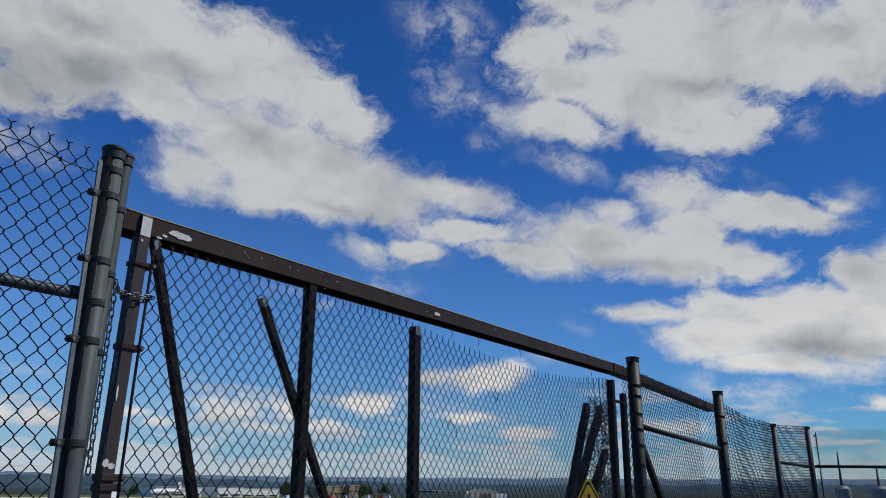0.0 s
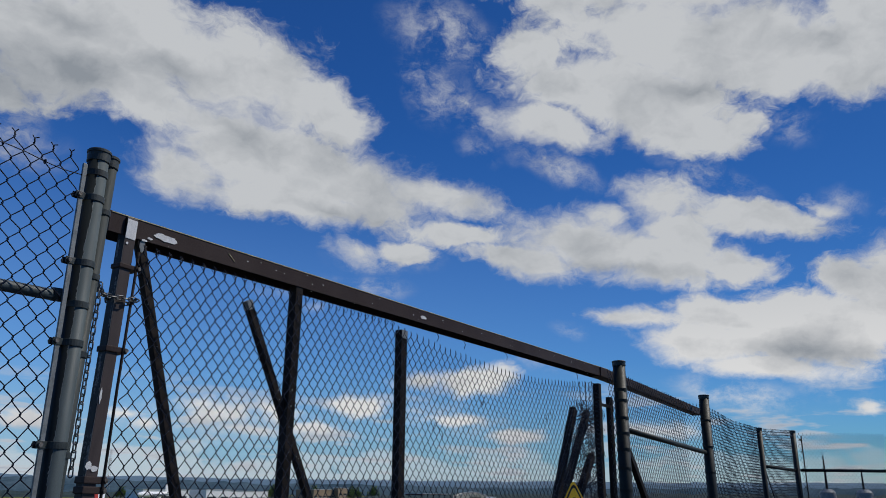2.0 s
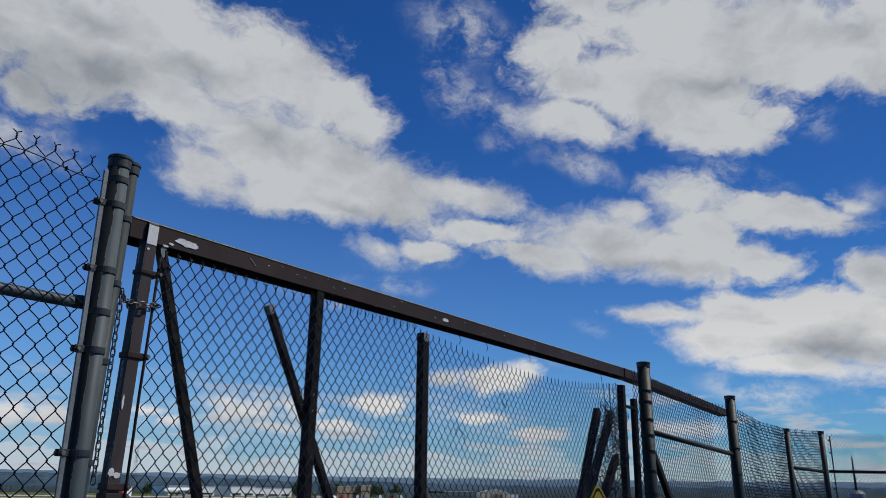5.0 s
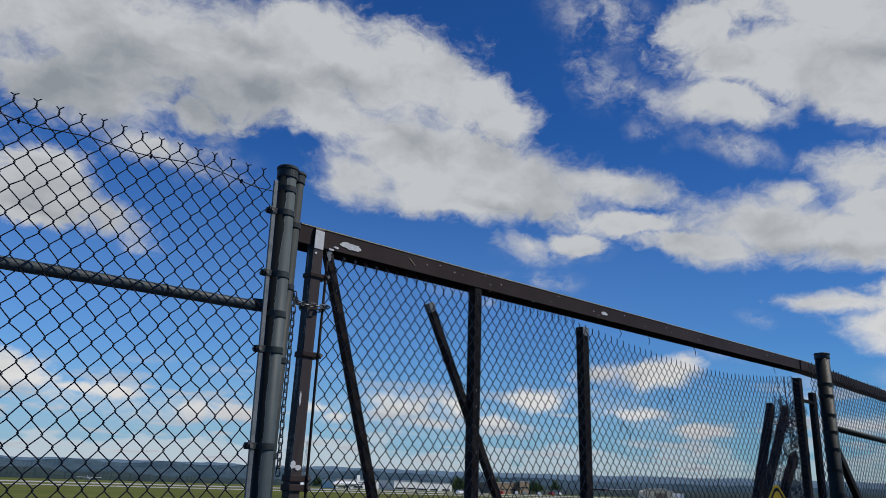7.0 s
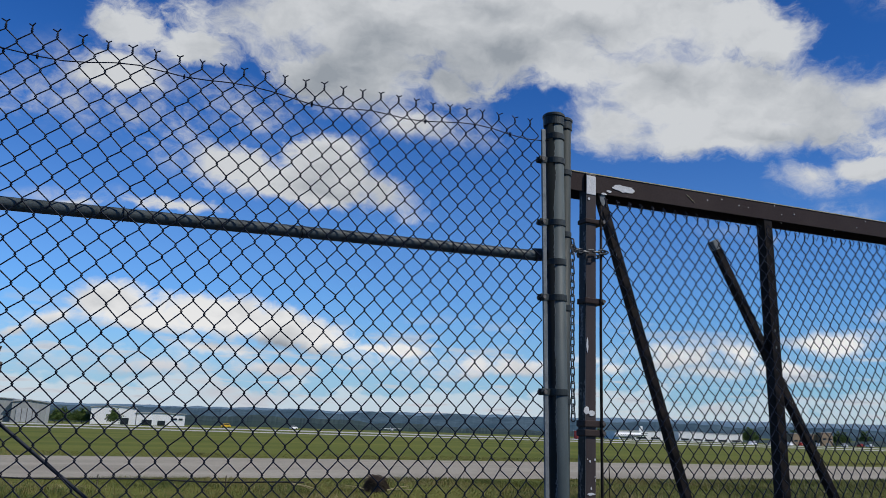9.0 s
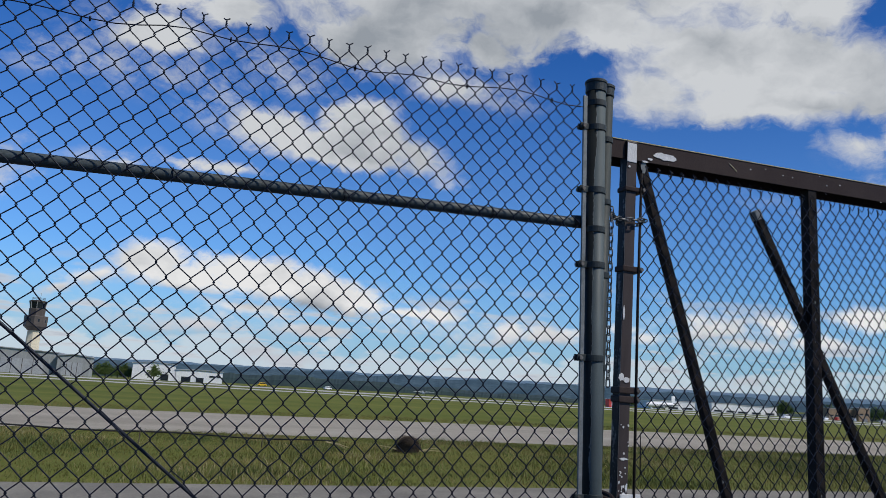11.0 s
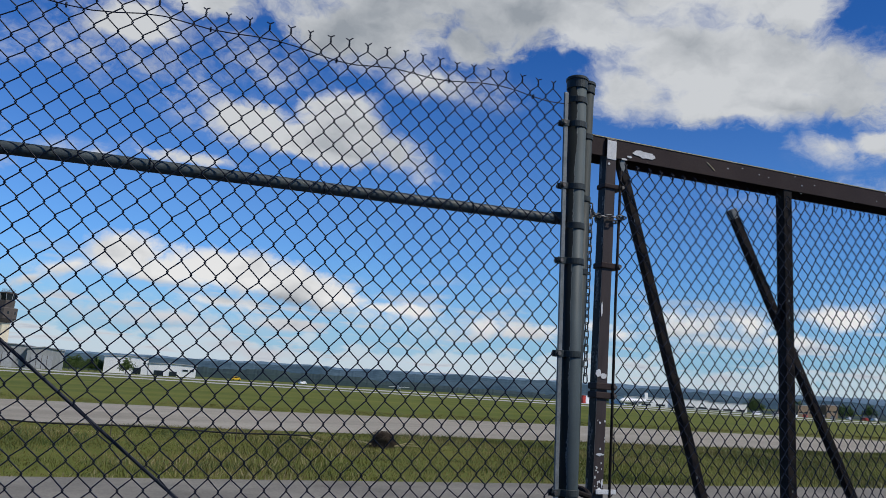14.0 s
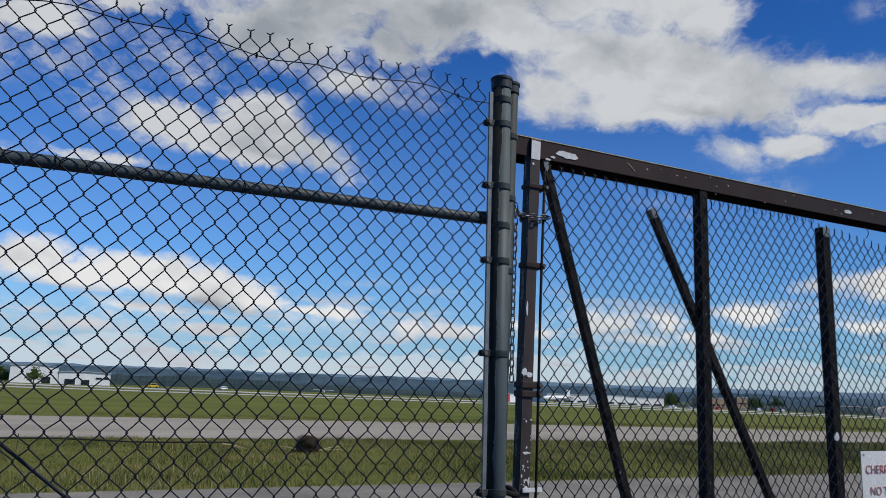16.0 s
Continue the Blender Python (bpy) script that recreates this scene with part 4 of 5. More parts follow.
for z in (2.52, 2.2, 1.9, 1.6):
    band(p_three, (8.42, 0.047), 0.060, z, 0.026, mat=M_DARKPOST)
p_four = round_post(far_fence, (11.47, 0.04, 0), 0.040, 2.66, M_DARKPOST, "slim dark line post")
p_five = round_post(far_fence, (13.55, -0.10, 0), 0.046, 2.76, M_DARKPOST, "dark corner post")
guide = part("guide_beam", square_bar((5.40, GY - 0.01, 2.742), (8.78, GY - 0.01, 2.668), 0.088, 0.11, 0.006), M_BROWN, far_fence, "brown overhead guide beam")
part("rail", tube([(5.5, 0.06, 2.215), (8.4, 0.07, 2.135)], 0.026, 12), M_DARKPOST, far_fence, "dark middle rail", smooth=True)
part("rail", tube([(11.47, 0.05, 2.09), (13.55, -0.08, 2.08)], 0.026, 12), M_DARKPOST, far_fence, "dark middle rail", smooth=True)
part("brace", square_bar((5.78, 0.10, 2.07), (7.15, 0.10, 0.62), 0.06, 0.05, 0.004), M_BLACK, far_fence, "black leaning brace")
part("guide_post", square_bar((5.82, 0.26, 2.545), (5.79, 0.26, 0.0), 0.065, 0.05, 0.004), M_BLACK, far_fence, "black guide post")
part("guide_arm", box((5.48, 0.235, 2.43), (5.80, 0.262, 2.455), 0.003), M_BLACK, far_fence)
part("truss_rod", tube([(11.5, 0.03, 2.05), (12.4, -0.03, 1.0), (13.2, -0.08, 0.1)], 0.008, 6), M_WIRE, far_fence, smooth=True)


def place_two(u, v, z):
    x = 5.52 + u
    return x, GY - 0.032 + v - 0.10 * np.clip((x - 8.0) / 0.4, 0, 1) + 0.006 * np.sin(x * 5), z - 0.024 * u * np.clip((z - 1.4) / 1.3, 0, 1)


def place_three(u, v, z):
    x = 8.48 + u
    sag = -0.045 * np.sin(np.clip((x - 8.48) / 3.0, 0, 1) * np.pi) * np.clip((z - 1.4) / 1.3, 0, 1)
    return x, 0.05 + v + 0.01 * np.sin(x * 4), z + sag + np.where(x < 11.4, 0.045 * (1 - (x - 8.48) / 3.0), 0.0)


def place_four(u, v, z):
    x = 11.5 + u
    return x, 0.03 - 0.067 * u + v, z + 0.055 * u * np.clip((z - 1.4) / 1.3, 0, 1)


fabric("fabric", 2.86, 0.08, 2.755, place_two, far_fence, "chain link mesh drawn up over the beam", sides=4, seed=7, radius=0.0028)
fabric("fabric", 2.96, 0.08, 2.64, place_three, far_fence, "sagging chain link mesh", sides=4, fineness=2, seed=8, radius=0.0031, wander=0.003)
fabric("fabric", 2.04, 0.08, 2.63, place_four, far_fence, "chain link mesh", sides=4, fineness=2, seed=9, radius=0.0031, wander=0.003)
part("top_wire", tube([(8.45, 0.03, 2.60), (9.5, 0.03, 2.53), (10.5, 0.03, 2.52), (11.47, 0.02, 2.56), (12.5, -0.05, 2.60), (13.5, -0.12, 2.67)], 0.004, 5), M_WIRE, far_fence, smooth=True)

corner = thing("chain_link_fence", "dark chain link fence turning away from the corner post", "fence", group="perimeter fence")
TURN_X, TURN_Y = 0.56, -0.83


def place_five(u, v, z):
    return 13.62 + TURN_X * u - TURN_Y * v * 0, -0.16 + TURN_Y * u + v, z + 0.0 * u


fabric("fabric", 6.5, 0.08, 2.70, place_five, corner, "black chain link mesh", sides=4, fineness=2, seed=10, radius=0.0032, wander=0.003)
part("rail", tube([(13.6, -0.15, 2.085), (13.6 + TURN_X * 6.5, -0.15 + TURN_Y * 6.5, 2.10)], 0.026, 12), M_DARKPOST, corner, "dark middle rail", smooth=True)
part("tension_bar", box((13.655, -0.22, 0.1), (13.685, -0.205, 2.68), 0.001), M_BLACK, corner)
for z in (2.6, 2.4, 2.1, 1.8, 1.5):
    part("clamp", box((13.54, -0.215, z - 0.012), (13.70, -0.195, z + 0.012), 0.002), M_BLACK, corner)
round_post(corner, (13.6 + TURN_X * 6.5, -0.15 + TURN_Y * 6.5, 0), 0.04, 2.72, M_DARKPOST, name="line_post")

# leaning cast-off posts with crumpled mesh behind the gate
for a, b in (((5.77, 0.62, 2.45), (4.45, 0.62, 0.0)), ((6.30, 0.70, 2.47), (4.42, 0.70, 0.0)), ((5.90, 0.50, 2.0), (4.09, 0.50, 0.0))):
    lean = thing("leaning_post", "blackened cast-off steel post leaning behind the gate", "post", at=b, group="cast-off posts")
    part("shaft", square_bar((0, 0, 0.02), Vector(a) - Vector(b), 0.07, 0.06, 0.004), M_BLACK, lean)


def crumple(u, v, z):
    left = 4.05 + 0.70 * z
    x = left + (u / 1.7) * np.maximum(0.42, 6.24 - left) + 0.03 * np.sin(z * 23 + u * 30)
    return x, 0.57 + 0.05 * np.sin(u * 26 + z * 5) + 0.03 * np.sin(z * 31) + v, z + 0.05 * np.sin(u * 5.0)


heap_mesh = thing("mesh_roll", "crumpled piece of old chain link mesh against leaning posts", "wire mesh", at=(0, 0, 0))
fabric("fabric", 1.7, 0.06, 2.47, crumple, heap_mesh, "crumpled chain link mesh", sides=4, fineness=2, seed=12, radius=0.0026)


# ---- signs on the gate ----
def warning_sign(at, size):
    """A yellow triangle with a dark rim and an exclamation bar."""
    s = thing("warning_sign", "yellow triangular warning sign with black rim tied to the mesh", "sign", at)

    def triangle(r, y0, y1):
        bm = bmesh.new()
        ring = []
        for k in range(3):
            c = math.pi / 2 + k * 2 * math.pi / 3
            for d in (-0.22, 0, 0.22):
                ring.append((r * 0.86 * math.cos(c) + r * 0.14 * math.cos(c + d * 4), r * 0.86 * math.sin(c) + r * 0.14 * math.sin(c + d * 4)))
        f = bm.faces.new([bm.verts.new((x, y1, z)) for x, z in ring])
        out = bmesh.ops.extrude_face_region(bm, geom=[f])
        bmesh.ops.translate(bm, verts=[v for v in out["geom"] if isinstance(v, bmesh.types.BMVert)], vec=(0, y0 - y1, 0))
        bmesh.ops.recalc_face_normals(bm, faces=bm.faces)
        return bm

    part("plate", triangle(size, 0, 0.003), M_YELLOW, s)
    part("rim", triangle(size * 0.88, -0.0015, 0.002), M_INK, s, "black rim")
    part("field", triangle(size * 0.74, -0.003, 0.0015), M_YELLOW, s, "yellow field")
    part("mark", box((-size * 0.07, -0.0045, -size * 0.12), (size * 0.07, -0.0028, size * 0.34), 0.001), M_INK, s, "black warning bar")
    part("dot", box((-size * 0.07, -0.0045, -size * 0.30), (size * 0.07, -0.0028, -size * 0.18), 0.001), M_INK, s)
    return s


warning_sign((4.42, GY - 0.12, 1.535), 0.18).rotation_euler = (0, 0, radians(-34))


def lettering(text, size, x, z, parent, mat):
    curve = bpy.data.curves.new("words", "FONT")
    curve.body, curve.size, curve.extrude = text, size, 0.0006
    tmp = new("words", curve)
    deps = bpy.context.evaluated_depsgraph_get()
    me = bpy.data.meshes.new_from_object(tmp.evaluated_get(deps))
    bpy.data.objects.remove(tmp)
    me.materials.clear()
    me.materials.append(mat)
    ob = part("lettering", me, mat, parent)
    ob.matrix_basis = pose(x, -0.0025, z, 90, 0, 0)
    return ob


notice = thing("notice_sign", "white enamel notice board with faded red lettering on the gate", "sign", at=(2.388, GY - 0.035, 0.93))
part("board", box((0, 0, 0), (0.62, 0.003, 0.45), 0.001), M_SIGN, notice)
lettering("CHERRY", 0.062, 0.030, 0.335, notice, M_LETTER)
lettering("NO T", 0.062, 0.060, 0.225, notice, M_LETTER)
for x, z, w in ((0.33, 0.335, 0.24), (0.25, 0.225, 0.30), (0.1, 0.115, 0.42)):
    part("bar", box((x, -0.002, z), (x + w, -0.0005, z + 0.045), 0.0005), M_LETTER, notice, "faded red line of writing")
for x, z in ((0.02, 0.43), (0.60, 0.43)):
    part("rivet", tube([(x, -0.004, z), (x, 0.004, z)], 0.005, 8), M_GALV, notice)

for i, (x, z) in enumerate(((2.52, 1.98), (3.05, 2.24), (3.62, 1.72), (2.72, 1.60), (4.1, 2.2))):
    r = random.Random(60 + i)
    pts = [(x + 0.02 * k + r.uniform(-0.03, 0.03), GY - 0.045 - 0.01 * (k % 2), z + 0.05 * math.sin(k * 1.1 + i) + r.uniform(-0.01, 0.01)) for k in range(6)]
    scrap = thing("wire_scrap", "bent scrap of black tie wire caught in the mesh", "wire", group="wire scraps")
    part("strand", tube(pts, 0.0022, 5), M_WIRE, scrap)


# ---- rough grass strip behind the road ----
def blades(name, count, x0, x1, y0, y1, low, high, mat, label, seed, clump=0.0):
    """Thousands of bent grass blades, each a narrow two-step strip."""
    rng = np.random.default_rng(seed)
    x, y = rng.uniform(x0, x1, count), rng.uniform(y0, y1, count)
    if clump:
        cx, cy = rng.uniform(x0, x1, int(count / 60)), rng.uniform(y0, y1, int(count / 60))
        pick = rng.integers(0, len(cx), count)
        x, y = cx[pick] + rng.normal(0, clump, count), np.clip(cy[pick] + rng.normal(0, clump, count), y0, y1)
    tall = rng.uniform(low, high, count) * (0.75 + 0.35 * np.sin(x * 0.9 + 1.3 * np.sin(y * 0.7)))
    turn, lean = rng.uniform(0, np.pi, count), rng.normal(0, 0.6, (2, count))
    wide = rng.uniform(0.003, 0.007, count)
    dx, dy = np.cos(turn) * wide, np.sin(turn) * wide
    mx, my = x + lean[0] * tall * 0.35, y + lean[1] * tall * 0.35
    tx, ty = x + lean[0] * tall, y + lean[1] * tall
    v = np.stack([np.stack([x - dx, y - dy, 0 * x], -1), np.stack([x + dx, y + dy, 0 * x], -1), np.stack([mx + dx * 0.7, my + dy * 0.7, tall * 0.6], -1), np.stack([mx - dx * 0.7, my - dy * 0.7, tall * 0.6], -1), np.stack([tx, ty, tall], -1)], 1).reshape(-1, 3)
    base = np.arange(count) * 5
    quads, tris = np.stack([base, base + 1, base + 2, base + 3], -1), np.stack([base + 3, base + 2, base + 4], -1)
    me = bpy.data.meshes.new(name)
    me.vertices.add(len(v))
    me.vertices.foreach_set("co", v.reshape(-1).astype(np.float32))
    me.loops.add(count * 7)
    me.loops.foreach_set("vertex_index", np.concatenate([quads, tris], 1).reshape(-1).astype(np.int32))
    me.polygons.add(count * 2)
    me.polygons.foreach_set("loop_start", np.stack([np.arange(count) * 7, np.arange(count) * 7 + 4], -1).reshape(-1).astype(np.int32))
    me.update(calc_edges=True)
    me.materials.append(mat)
    return tagged(new(name, me), label, "grass", kind="stuff")


blades("long_grass", 150000, -9, 34, 9.72, 20.3, 0.03, 0.11, M_BLADE, "rough yellow-green long grass beside the road", 21)
blades("weeds", 26000, -9, 30, 9.9, 20.2, 0.05, 0.17, M_WEED, "clumps of green weeds in the long grass", 22, clump=0.28)
blades("straw", 7000, -9, 30, 9.75, 20.2, 0.05, 0.15, M_HAY, "dry straw-coloured stalks in the long grass", 23, clump=0.5)
blades("verge_grass", 26000, -14, 60, 32.3, 36.5, 0.05, 0.14, M_BLADE, "grass along the far taxiway edge", 24)


# ---- brush heap, cable and sticks lying in the grass ----
def brush_heap(at):
    b = thing("brush_heap", "rounded heap of dark brown dead brush lying in grass", "brush", at)
    r = random.Random(5)
    bm = bmesh.new()
    for i in range(230):
        a, spread = r.uniform(0, 2 * math.pi), r.uniform(0.25, 0.46)
        top = r.uniform(0.16, 0.40)
        d = Vector((math.cos(a), math.sin(a) * 0.6, 0))
        s = Vector((-d.y, d.x, 0)) * r.uniform(-0.3, 0.3)
        pts = [d * -spread + Vector((0, 0, r.uniform(0, 0.05))), d * -spread * 0.55 + s + Vector((0, 0, top * 0.85)), s * 1.2 + Vector((0, 0, top)), d * spread * 0.6 + s + Vector((0, 0, top * 0.8)), d * spread + Vector((0, 0, r.uniform(0, 0.05)))]
        tube(pts, 0.007, 4, bm=bm)
    part("tangle", bm, material("dead_brush", (0.045, 0.032, 0.022), (0.085, 0.062, 0.045), 6, 0.9, bump=0), b)
    bmesh_core = bmesh.new()
    bmesh.ops.create_icosphere(bmesh_core, subdivisions=3, radius=1)
    for v in bmesh_core.verts:
        k = 0.9 + 0.16 * noise.noise(v.co * 2.3)
        v.co = Vector((v.co.x * 0.36 * k, v.co.y * 0.23 * k, max(0.0, v.co.z * 0.31 * k)))
    part("core", bmesh_core, M_BARK, b, "dense dark inside of the heap")
    return b


brush_heap((4.72, 15.9, 0.03)).scale = (0.85, 0.9, 0.95)
for n, (a, b) in enumerate((((4.35, 15.7, 0.10), (3.95, 15.9, 0.16)), ((4.9, 15.6, 0.08), (5.55, 15.8, 0.16)), ((4.95, 15.7, 0.07), (5.5, 15.4, 0.10)), ((2.6, 15.6, 0.22), (3.2, 15.8, 0.10)), ((2.7, 16.1, 0.20), (3.1, 15.7, 0.08)))):
    stick = thing("stick", "pale bare stick lying in the grass", "stick", a, group="sticks in the grass")
    d = Vector(b) - Vector(a)
    part("wood", tube([(0, 0, 0), d * 0.5 + Vector((0, 0, 0.02)), d], [0.014, 0.012, 0.007], 6), M_HAY, stick)
cable = thing("cable", "black cable strung low through the long grass", "cable")
part("sheath", tube([(-9 + 0.75 * i, 17.0 - 0.055 * i, 0.36 - 0.010 * i + 0.02 * math.sin(i * 1.3)) for i in range(17)], 0.018, 7), M_RUBBER, cable, smooth=True)
for x in (-7.5, -4.5, -1.5, 1.2):
    part("stake", tube([(x, 16.95 - 0.073 * (x + 9), 0), (x, 16.95 - 0.073 * (x + 9), 0.36)], 0.012, 6), M_BARK, cable)


# ---- airfield buildings ----
def hangar(name, label, x0, x1, y, depth_m, height, mat, rise=1.5, doors=(), windows=()):
    """A long clad shed: front wall with proud doors and windows, a low pitched roof."""
    z = fall((x0 + x1) / 2, y) - 0.3
    h = thing(name, label, "hangar", (0, 0, 0))
    part("wall", box((x0, y, z), (x1, y + depth_m, z + height), 0.05), mat, h)
    bm = bmesh.new()
    prof = [(x0 - 0.5, z + height), ((x0 + x1) / 2, z + height + rise), (x1 + 0.5, z + height)]
    front = [bm.verts.new((px_, y - 0.5, pz)) for px_, pz in prof] + [bm.verts.new((px_, y - 0.5, pz + 0.4)) for px_, pz in prof[::-1]]
    f = bm.faces.new(front)
    out = bmesh.ops.extrude_face_region(bm, geom=[f])
    bmesh.ops.translate(bm, verts=[v for v in out["geom"] if isinstance(v, bmesh.types.BMVert)], vec=(0, depth_m + 1, 0))
    bmesh.ops.recalc_face_normals(bm, faces=bm.faces)
    part("roof", bm, M_ROOF, h)
    gable = bmesh.new()
    gable.faces.new([gable.verts.new(p) for p in ((x0, y - 0.02, z + height - 0.1), (x1, y - 0.02, z + height - 0.1), ((x0 + x1) / 2, y - 0.02, z + height + rise))])
    part("gable", gable, mat, h)
    for dx, wide, tall in doors:
        d = part("door", box((x0 + dx, y - 0.25, z), (x0 + dx + wide, y - 0.02, z + tall), 0.03), M_ROOF, h)
        for k in range(1, 4):
            part("seam", box((x0 + dx + wide * k / 4 - 0.12, y - 0.32, z), (x0 + dx + wide * k / 4 + 0.12, y - 0.26, z + tall)), M_TOWERDARK, d)
    for dx, dz, wide, tall in windows:
        part("window", box((x0 + dx, y - 0.2, z + dz), (x0 + dx + wide, y - 0.02, z + dz + tall), 0.02), M_GLASS, h)
    return h


hangar("grey_hangar", "large grey metal-clad hangar with wide doors", -95, -41.5, 402, 40, 10.5, M_GREY, 1.2, ((6, 16, 7), (30, 18, 7)))
hangar("grey_hangar", "lower grey hangar annex beside the large hangar", -41.2, -27.0, 399, 24, 9.2, M_GREY, 1.0, ((2.0, 9, 6.5),))
hangar("white_hangar", "white metal-clad hangar with grey side and dark openings", -9, 13.5, 452, 30, 9.0, M_WHITE, 1.0, (), ((15, 0.4, 4, 3.4),))
hangar("white_hangar", "lower white hangar wing with small windows", 13.8, 39, 452, 24, 6.6, M_WHITE, 0.5, (), ((3, 0.3, 5, 2.8), (11, 0.3, 4, 2.6), (18, 3.4, 3, 1), (22, 3.4, 2, 1)))


def terminal(name, label, x0, x1, y, depth_m, height, mat, count, band_high, z_off=0.0):
    """A flat-roofed block with a row of windows along its front."""
    z = fall((x0 + x1) / 2, y) - 0.3 + z_off
    h = thing(name, label, "building")
    part("wall", box((x0, y, z), (x1, y + depth_m, z + height), 0.05), mat, h)
    part("roof", box((x0 - 0.4, y - 0.4, z + height + 0.01), (x1 + 0.4, y + depth_m + 0.4, z + height + 0.5), 0.05), M_ROOF, h)
    step = (x1 - x0) / count
    for k in range(count):
        w = part("window", box((x0 + step * (k + 0.18), y - 0.15, z + band_high), (x0 + step * (k + 0.82), y - 0.01, z + band_high + min(1.3, height * 0.3)), 0.02), M_GLASS, h)
        part("sill", box((x0 + step * (k + 0.15), y - 0.25, z + band_high - 0.25), (x0 + step * (k + 0.85), y - 0.02, z + band_high - 0.02)), M_ROOF, w)
    return h


terminal("white_building", "long low white airport building with window row", 366, 408, 502, 20, 7.0, M_WHITE, 3, 1.2)
terminal("white_building", "white airport service building", 420, 445, 497, 20, 7.6, M_WHITE, 2, 1.2)
terminal("white_building", "long white cargo building", 449, 492, 503, 22, 7.0, M_WHITE, 3, 1.0)
terminal("tan_building", "tan brick building with flat roof", 494, 533, 452, 20, 9.0, M_BRICK, 7, 3.0)
terminal("tan_block", "taller tan brick stair block", 519, 531, 447, 5, 10.5, M_BRICK, 2, 5.0)
terminal("red_building", "long dark red low building", 655, 760, 455, 20, 6.8, M_DARKRED, 16, 1.2)


def arched_hangar(at, wide, depth_m, height, turn):
    """A tan hangar with a shallow barrel roof, sliding doors and a side annex."""
    h = thing("arched_hangar", "tan hangar with a shallow curved roof beside the apron", "hangar", at)
    h.rotation_euler = (0, 0, radians(turn))
    arc = [(wide * (k / 12 - 0.5), height * 0.68 + height * 0.32 * math.sin(math.pi * k / 12)) for k in range(13)]
    bm = bmesh.new()
    f = bm.faces.new([bm.verts.new((x, 0, z)) for x, z in [(-wide / 2, 0)] + arc + [(wide / 2, 0)]][::-1])
    out = bmesh.ops.extrude_face_region(bm, geom=[f])
    bmesh.ops.translate(bm, verts=[v for v in out["geom"] if isinstance(v, bmesh.types.BMVert)], vec=(0, depth_m, 0))
    bmesh.ops.recalc_face_normals(bm, faces=bm.faces)
    part("wall", bm, M_CREAM, h)
    part("roof", tube([(x, -0.3, z + 0.15) for x, z in arc], 0.35, 6), M_ROOF, h, "pale rim of the roof")
    door = part("door", box((-wide * 0.1, -0.3, 0), (wide * 0.28, -0.02, height * 0.6), 0.03), M_BRICK, h)
    for k in range(1, 4):
        part("seam", box((-wide * 0.1 + wide * 0.38 * k / 4 - 0.1, -0.36, 0), (-wide * 0.1 + wide * 0.38 * k / 4 + 0.1, -0.31, height * 0.6)), M_TOWERDARK, door)
    part("annex", box((wide / 2 + 0.1, 1, 0), (wide * 0.85, depth_m * 0.7, height * 0.62), 0.05), M_WHITE, h)
    return h


arched_hangar((433, 261, fall(433, 261) - 0.2), 18, 20, 6.6, -48)

def control_tower(at):
    """A cream shaft under a flaring brown head, a glazed cab and its railed roof."""
    c = thing("control_tower", "airport control tower with cream shaft and brown head", "tower", at)
    oct_ = lambda prof: lathe(prof, 8)
    part("shaft", oct_([(3.4, 0), (2.9, 10), (2.6, 19.0)]), M_CREAM, c)
    head = part("head", oct_([(2.7, 18.8), (4.7, 20.6), (4.8, 25.0), (4.5, 25.3)]), M_TOWERDARK, c, "brown clad head")
    part("collar", oct_([(3.2, 25.31), (3.4, 28.4), (3.2, 28.5)]), M_TOWERDARK, c)
    part("cab", oct_([(2.9, 28.52), (3.5, 31.4)]), M_GLASS, c, "dark glazed cab")
    for k in range(8):
        a = 2 * math.pi * k / 8
        part("mullion", tube([(2.95 * math.cos(a), 2.95 * math.sin(a), 28.55), (3.55 * math.cos(a), 3.55 * math.sin(a), 31.4)], 0.14, 4), M_ROOF, c)
    part("roof", oct_([(3.7, 31.42), (3.75, 31.9), (1.2, 32.3)]), M_TOWERDARK, c)
    for z in (32.7, 33.3):
        part("railing", tube([(2.6 * math.cos(a), 2.6 * math.sin(a), z) for a in (2 * math.pi * k / 8 for k in range(8))], 0.06, 4, closed=True), M_GALV, c)
    for k in range(8):
        a = 2 * math.pi * k / 8
        part("railing_post", tube([(2.6 * math.cos(a), 2.6 * math.sin(a), 31.9), (2.6 * math.cos(a), 2.6 * math.sin(a), 33.3)], 0.06, 4), M_GALV, c)
    part("antenna", tube([(0.6, 0, 32.2), (0.6, 0, 35.5)], 0.07, 5), M_GALV, c)
    for k in (5, 6, 7):
        a = 2 * math.pi * (k + 0.5) / 8
        m = Matrix.Translation((4.43 * math.cos(a), 4.43 * math.sin(a), 23.2)) @ pose(0, 0, 0, 0, 0, math.degrees(a) + 90)
        part("window", box((-0.35, -0.1, -0.6), (0.35, 0.1, 0.6), 0.01, m), M_GLASS, head)
    return c


control_tower((-54.6, 414, fall(-52, 412) - 0.3)).scale = (1.1, 1.1, 1.1)


